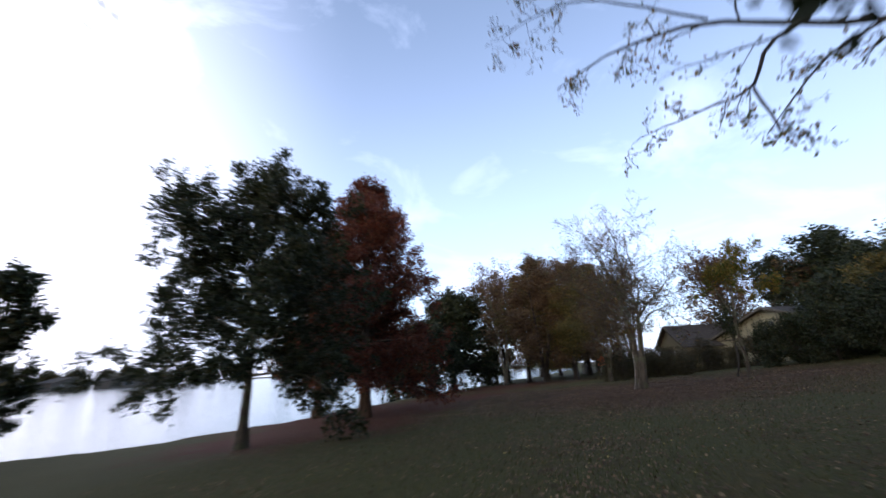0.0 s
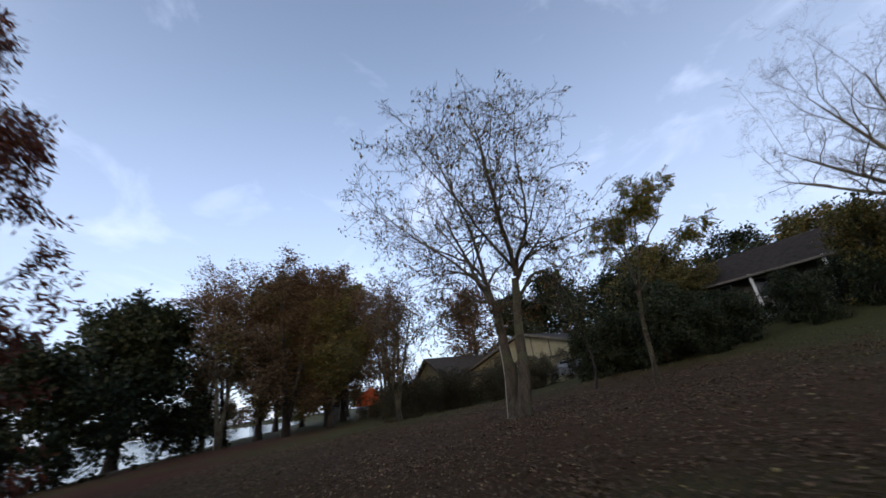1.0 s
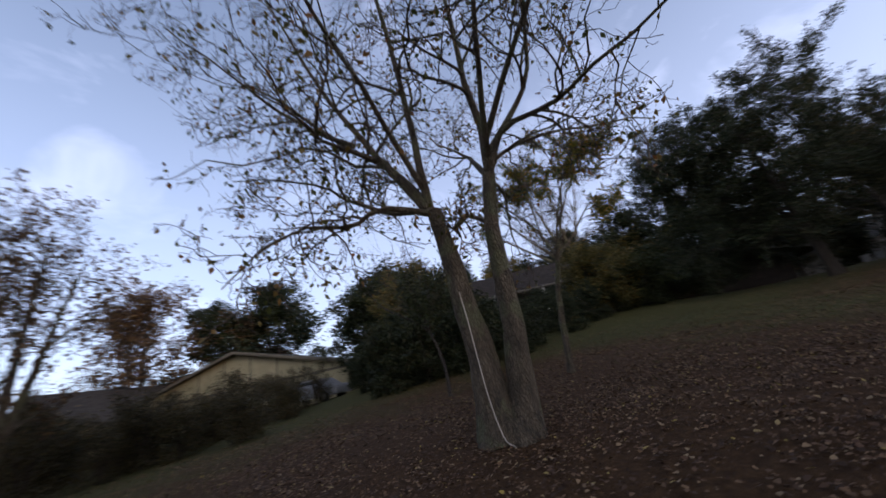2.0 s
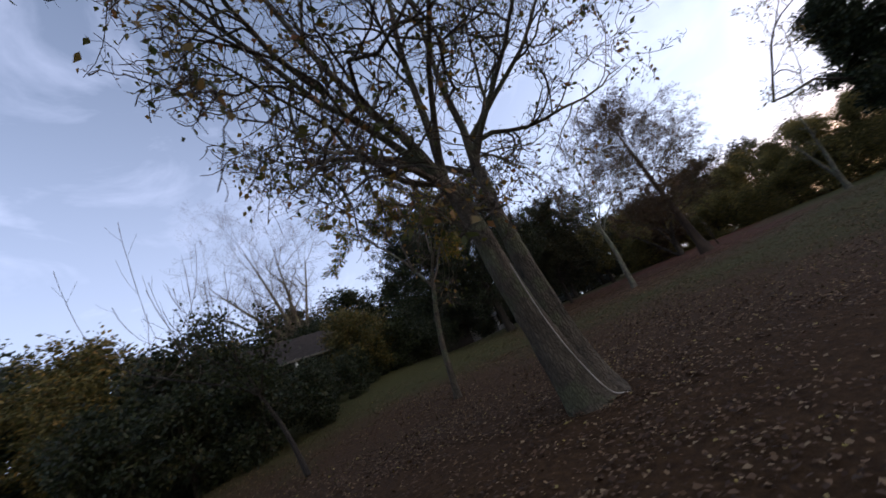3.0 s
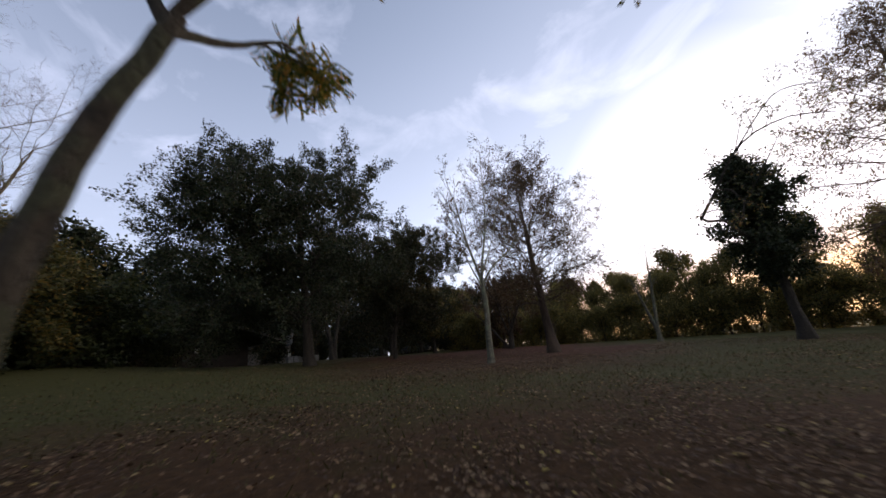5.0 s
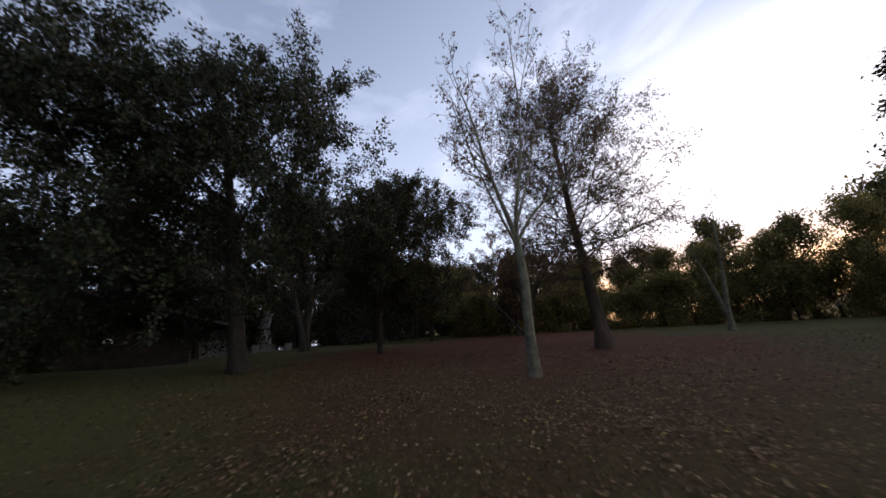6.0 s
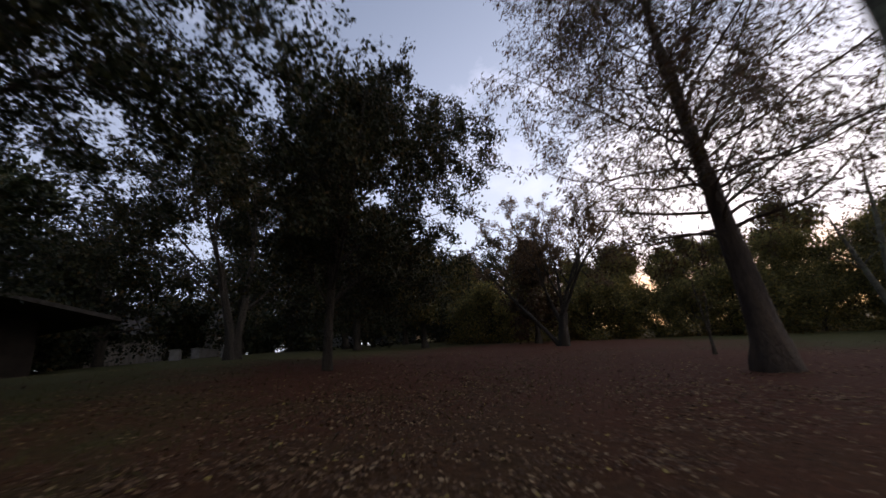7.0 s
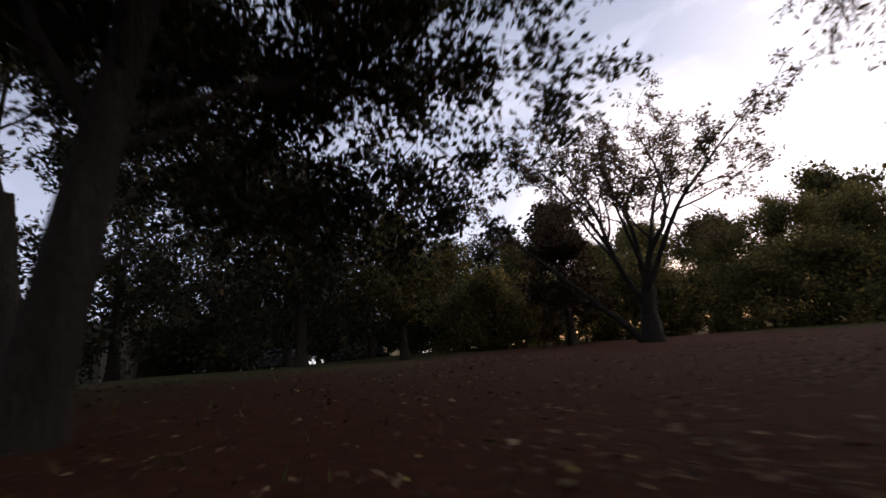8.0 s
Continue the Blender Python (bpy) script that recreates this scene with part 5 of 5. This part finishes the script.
def house(name, label, place, w, d, h, rise, wall_mat, over=0.5, battens=0, windows=(), fascia=True):
    hs = empty(name, place, label, "house")
    bm = bmesh.new()
    prism(bm, w, d, h, rise)
    part("wall", bm, hs, material=wall_mat)
    for side in (-1, 1):
        part("roof", roof_slab(w, d, h, rise, over, side), hs, material=ROOF)
    if fascia:
        k = math.degrees(math.atan2(rise, w / 2))
        ln = math.hypot(w / 2 + over, rise * (1 + over / (w / 2)))
        for side in (-1, 1):
            bm = box_bm([(0, 0, 0, ln, 0.05, 0.2)], 0.01)
            mid = Vector((side * (w / 2 + over) / 2, -d / 2 - over - 0.03, h + rise - rise * (1 + over / (w / 2)) / 2 + 0.05))
            bm.transform(Matrix.Translation(mid) @ Matrix.Rotation(radians(side * k), 4, "Y"))
            part("bargeboard", bm, hs, material=BATTEN)
    for k in range(battens):
        x = -w / 2 + (k + 0.5) * w / battens
        top = h + rise * (1 - abs(x) / (w / 2)) - 0.12
        part("batten", box_bm([(x, -d / 2 - 0.02, (top + 0.9 * h) / 2, 0.09, 0.04, max(top - 0.9 * h, 0.1))], 0.005), hs, material=BATTEN)
    if battens:
        part("band", box_bm([(0, -d / 2 - 0.025, 0.9 * h, w, 0.05, 0.16)], 0.008), hs, material=BATTEN)
    for x, y, z, ww, hh, face in windows:
        window(hs, x, y, z, ww, hh, face)
    return hs


z1 = float(land(29.3, 39.4))
house("gabled_house", "cream gabled house with dark vertical battens and a low roof", pose(35.1, 39.5, z1 - 0.1, 0, 0, -90), 17.0, 10.0, 2.75, 2.3, WALL, 0.5, 8)
z2 = float(land(30, 57))
house("grey_roofed_house", "cream house with a broad grey shingle roof", pose(33.0, 52.5, z2 - 0.1, 0, 0, -100), 11.0, 11.0, 2.5, 2.6, WALL, 0.6, 0, [(0, -5.5, 1.4, 1.6, 1.1, -1)])


def ranch():
    """The long low house: roof ridge along its length, a porch with white posts along the front."""
    z = float(land(30.0, 18.3)) + 0.25
    hs = empty("long_house", pose(32.9, 18.3, z - 0.05, 0, 0, -90), "long low tan house with a porch and white posts", "house")
    L, D, h, rise = 10.0, 6.0, 2.5, 1.6
    bm = bmesh.new()
    prism(bm, D, L, h, rise)
    bm.transform(Matrix.Rotation(radians(90), 4, "Z"))
    part("wall", bm, hs, material=BRICK)
    for side in (-1, 1):
        bm = roof_slab(D, L, h, rise, 1.3, side)
        bm.transform(Matrix.Rotation(radians(90), 4, "Z"))
        part("roof", bm, hs, material=ROOF_BROWN)
    part("gutter", box_bm([(0, -D / 2 - 1.32, h - 0.62, L + 2.6, 0.1, 0.13)], 0.02), hs, material=BATTEN)
    part("porch_floor", box_bm([(0, -D / 2 - 0.75, -0.45, L, 1.5, 1.1)], 0.02), hs, material=CONCRETE)
    for k in range(4):
        part("post", box_bm([(-L / 2 + 0.3 + k * (L - 0.6) / 3, -D / 2 - 1.15, 1.05, 0.14, 0.14, 1.9)], 0.01), hs, material=TRIM)
    for x in (-3.6, -1.2, 3.6):
        window(hs, x, -D / 2, 1.3, 1.3, 1.1)
    dr = part("door", box_bm([(1.6, -D / 2 - 0.03, 1.12, 0.95, 0.06, 2.05)], 0.01), hs, material=BATTEN)
    part("handle", box_bm([(1.95, -D / 2 - 0.09, 1.1, 0.03, 0.06, 0.12)], 0.008), dr, material=TRIM)


ranch()
z3 = float(land(36, 4.5))
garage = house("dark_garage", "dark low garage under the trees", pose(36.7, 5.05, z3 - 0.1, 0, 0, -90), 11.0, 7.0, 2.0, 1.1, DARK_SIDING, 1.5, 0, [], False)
part("door", box_bm([(-2.4, -3.53, 0.9, 3.4, 0.06, 2.0)] + [(-2.4, -3.57, 0.25 + 0.45 * k, 3.3, 0.03, 0.04) for k in range(4)], 0.008), garage, material=DARK_SIDING)
# white rounded blob of unclear kind, no lamp; its place on the wall is invented
blob_bm = bmesh.new()
bmesh.ops.create_uvsphere(blob_bm, u_segments=16, v_segments=10, radius=0.17, matrix=Matrix.Translation((1.8, -3.58, 1.25)) @ Matrix.Diagonal((1.1, 0.35, 1, 1)))
part("white_blob", blob_bm, garage, "small white rounded object of unclear kind against the wall", TRIM)
z4 = float(land(51, -18))
house("far_house", "grey gabled house with white trim behind bushes", pose(52.5, -18.5, z4 - 0.1, 0, 0, -50), 9.0, 9.0, 2.6, 2.2, WOOD, 0.5, 0, [(-2, -4.5, 1.4, 1.3, 1.1, -1), (2, -4.5, 1.4, 1.3, 1.1, -1)])
z5 = float(land(41, -50))
house("far_house", "small white house across the street", pose(42.0, -52, z5 - 0.1, 0, 0, -15), 9.0, 7.0, 2.6, 1.8, WALL, 0.5, 0, [(-2, -3.5, 1.4, 1.3, 1.1, -1), (2, -3.5, 1.4, 1.3, 1.1, -1)])
for k in range(5):
    x, y = -196 + 4 * k, 120 + 22 * k
    house("lakeside_house", "low red-brown house on the far shore", pose(x, y, WATER_Z + 0.3, 0, 0, 75 + 4 * k), 16, 9, 3.2, 2.2, BRICK, 0.5, 0, [(-4, -4.5, 1.6, 1.6, 1.2, -1), (0, -4.5, 1.6, 1.6, 1.2, -1), (4, -4.5, 1.6, 1.6, 1.2, -1)])


# ---- small things beyond the lawn ----
def concrete_block(x, y, rz, ln):
    z = float(land(x, y))
    ob = new("low_wall", bpy.data.meshes.new("low_wall"))
    bm = box_bm([(0, 0, 0.2, ln, 0.4, 0.62), (0, 0, 0.54, ln + 0.08, 0.48, 0.08)], 0.02)
    bm.to_mesh(ob.data)
    bm.free()
    ob.data.materials.append(CONCRETE)
    ob.matrix_world = pose(x, y, z - 0.1, 0, 0, rz)
    return tagged(ob, "low pale concrete wall at the edge of the lawn", "wall", "low walls")


concrete_block(35.4, -6.7, -40, 1.6)
concrete_block(37.0, -9.6, -55, 3.4)
concrete_block(34.0, -8.4, -50, 0.9)


def car(label, place, paint):
    c = empty("parked_car", place, label, "car", "parked cars")
    bm = bmesh.new()
    prof = [(-2.2, 0.35), (-2.2, 0.75), (-2.0, 0.88), (-1.5, 0.92), (-0.95, 1.38), (0.55, 1.42), (1.15, 0.95), (1.95, 0.82), (2.2, 0.65), (2.2, 0.35)]
    for sy in (-1, 1):
        for px, pz in prof:
            bm.verts.new((px, sy * (0.86 if pz < 1.0 else 0.66), pz))
    bm.verts.ensure_lookup_table()
    n = len(prof)
    bm.faces.new(bm.verts[:n])
    bm.faces.new(bm.verts[n:][::-1])
    for k in range(n):
        bm.faces.new((bm.verts[k], bm.verts[n + k], bm.verts[n + (k + 1) % n], bm.verts[(k + 1) % n]))
    bmesh.ops.recalc_face_normals(bm, faces=bm.faces[:])
    bmesh.ops.bevel(bm, geom=bm.edges[:], offset=0.05, segments=2, affect="EDGES")
    body = part("body", bm, c, material=paint)
    for sy in (-1, 1):
        part("side_window", box_bm([(-0.2, sy * 0.775, 1.13, 1.5, 0.02, 0.3)], 0.008), body, material=GLASS)
        for px in (-1.35, 1.35):
            w = bmesh.new()
            bmesh.ops.create_cone(w, cap_ends=True, segments=20, radius1=0.32, radius2=0.32, depth=0.2, matrix=pose(px, sy * 0.8, 0.32, 90, 0, 0))
            bmesh.ops.bevel(w, geom=w.edges[:], offset=0.02, segments=1, affect="EDGES")
            wheel = part("wheel", w, c, material=RUBBER)
            r = bmesh.new()
            bmesh.ops.create_cone(r, cap_ends=True, segments=14, radius1=0.18, radius2=0.16, depth=0.04, matrix=pose(px, sy * 0.915, 0.32, 90, 0, 0))
            part("rim", r, wheel, material=CONCRETE)
    return c


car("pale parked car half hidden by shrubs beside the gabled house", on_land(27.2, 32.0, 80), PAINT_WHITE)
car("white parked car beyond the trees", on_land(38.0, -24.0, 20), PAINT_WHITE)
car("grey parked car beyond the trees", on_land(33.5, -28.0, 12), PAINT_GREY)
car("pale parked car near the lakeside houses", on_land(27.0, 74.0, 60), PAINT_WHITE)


def canopy():
    c = empty("orange_canopy", on_land(18.3, 50.0, 15), "bright orange fabric canopy on thin poles", "canopy")
    for sx in (-1, 1):
        for sy in (-1, 1):
            part("pole", box_bm([(sx * 1.0, sy * 0.8, 1.05, 0.05, 0.05, 2.1)], 0.008), c, material=WOOD)
    bm = bmesh.new()
    v = [bm.verts.new(p) for p in ((-1.15, -0.95, 2.0), (1.15, -0.95, 2.0), (1.15, 0.95, 2.0), (-1.15, 0.95, 2.0), (0, 0, 2.75))]
    w = [bm.verts.new((p.co.x, p.co.y, p.co.z - 0.9)) for p in v[:4]]
    for k in range(4):
        bm.faces.new((v[k], v[(k + 1) % 4], v[4]))
        bm.faces.new((w[k], w[(k + 1) % 4], v[(k + 1) % 4], v[k]))
    bmesh.ops.solidify(bm, geom=bm.faces[:], thickness=0.015)
    part("cover", bm, c, material=ORANGE)


canopy()


def fence():
    f = empty("wooden_fence", on_land(18.4, 60.0, 55), "weathered grey wooden fence behind the trees", "fence")
    for k in range(14):
        part("board", box_bm([(k * 0.42 - 2.7, 0, 0.75, 0.13, 0.03, 1.5)], 0.006), f, material=WOOD)
    for z in (0.4, 1.15):
        part("rail", box_bm([(0, 0.04, z, 6.0, 0.04, 0.09)], 0.006), f, material=WOOD)


fence()


# ---- fallen leaves and grass ----
def strewn():
    rng = np.random.default_rng(5)
    way = np.array([(p[1], p[2]) for p in PATH])
    x, y = rng.uniform(-6, 30, 1500000), rng.uniform(-8, 34, 1500000)
    amount = np.maximum(litter_amount(x, y), 0.25 * rust_amount(x, y)) + 0.05
    patch = 0.6 + 0.5 * np.sin(x * 1.3 + 2 * np.sin(y * 0.7)) * np.sin(y * 1.1 + 1.5 * np.sin(x * 0.6))
    patch = patch * (0.75 + 0.6 * np.sin(x * 5.1 + 3 * np.sin(y * 2.3)) * np.sin(y * 4.3 + 2.5 * np.sin(x * 1.9)))
    near = np.min(np.hypot(x[:, None] - way[None, ::2, 0], y[:, None] - way[None, ::2, 1]), axis=1)
    keep = rng.random(len(x)) < np.clip(amount * patch, 0, 1) * np.clip(1.25 - near / 11.0, 0.03, 1) * 1.15
    x, y = x[keep], y[keep]
    n = len(x)
    z = land(x, y) + 0.012 + rng.random(n) * 0.02
    pos = np.stack([x, y, z], 1)
    a = rng.uniform(0, 6.283, n)
    ax = unit(np.stack([np.cos(a), np.sin(a), rng.normal(0, 0.22, n)], 1))
    nr = unit(np.cross(ax, np.stack([-np.sin(a), np.cos(a), rng.normal(0, 0.3, n)], 1)))
    by = np.cross(nr, ax)
    sc = 0.022 + 0.034 * rng.random(n) ** 1.8
    v0 = np.array([(0, 0, 0), (0.25, 0.34, 0.16), (0.62, 0.26, 0.1), (1, 0, 0.05), (0.62, -0.26, 0.12), (0.25, -0.34, 0.14)])
    V = pos[:, None] + sc[:, None, None] * (v0[None, :, :1] * ax[:, None] + v0[None, :, 1:2] * by[:, None] + v0[None, :, 2:] * nr[:, None])
    F = np.array([(0, 1, 2, 3, 4, 5)])[None] + (np.arange(n) * 6)[:, None, None]
    tagged(new("fallen_leaves", raw_mesh("fallen_leaves", V.reshape(-1, 3), F.reshape(-1, 6), LEAF_FALLEN)), "dry brown fallen leaves strewn over the grass", "leaves", kind="stuff")
    x, y = rng.uniform(-6, 30, 900000), rng.uniform(-8, 34, 900000)
    near = np.min(np.hypot(x[:, None] - way[None, ::2, 0], y[:, None] - way[None, ::2, 1]), axis=1)
    bare = np.maximum(litter_amount(x, y), rust_amount(x, y))
    keep = rng.random(len(x)) < np.clip(1.1 - 1.3 * bare, 0, 1) * np.clip(1.0 - near / 9.0, 0.0, 1) * 0.5
    x, y = x[keep], y[keep]
    n = len(x)
    z = land(x, y) - 0.01
    a, h, w = rng.uniform(0, 6.283, n), rng.uniform(0.03, 0.085, n), rng.uniform(0.004, 0.008, n)
    lean = rng.normal(0, 0.035, (n, 2))
    p = np.stack([x, y, z], 1)
    sd = np.stack([np.cos(a) * w, np.sin(a) * w, np.zeros(n)], 1)
    tip = p + np.stack([lean[:, 0], lean[:, 1], h], 1)
    V = np.stack([p - sd, p + sd, tip], 1).reshape(-1, 3)
    tagged(new("grass", raw_mesh("grass", V, np.arange(n * 3).reshape(-1, 3), BLADE)), "short worn lawn grass", "grass", kind="stuff")


strewn()
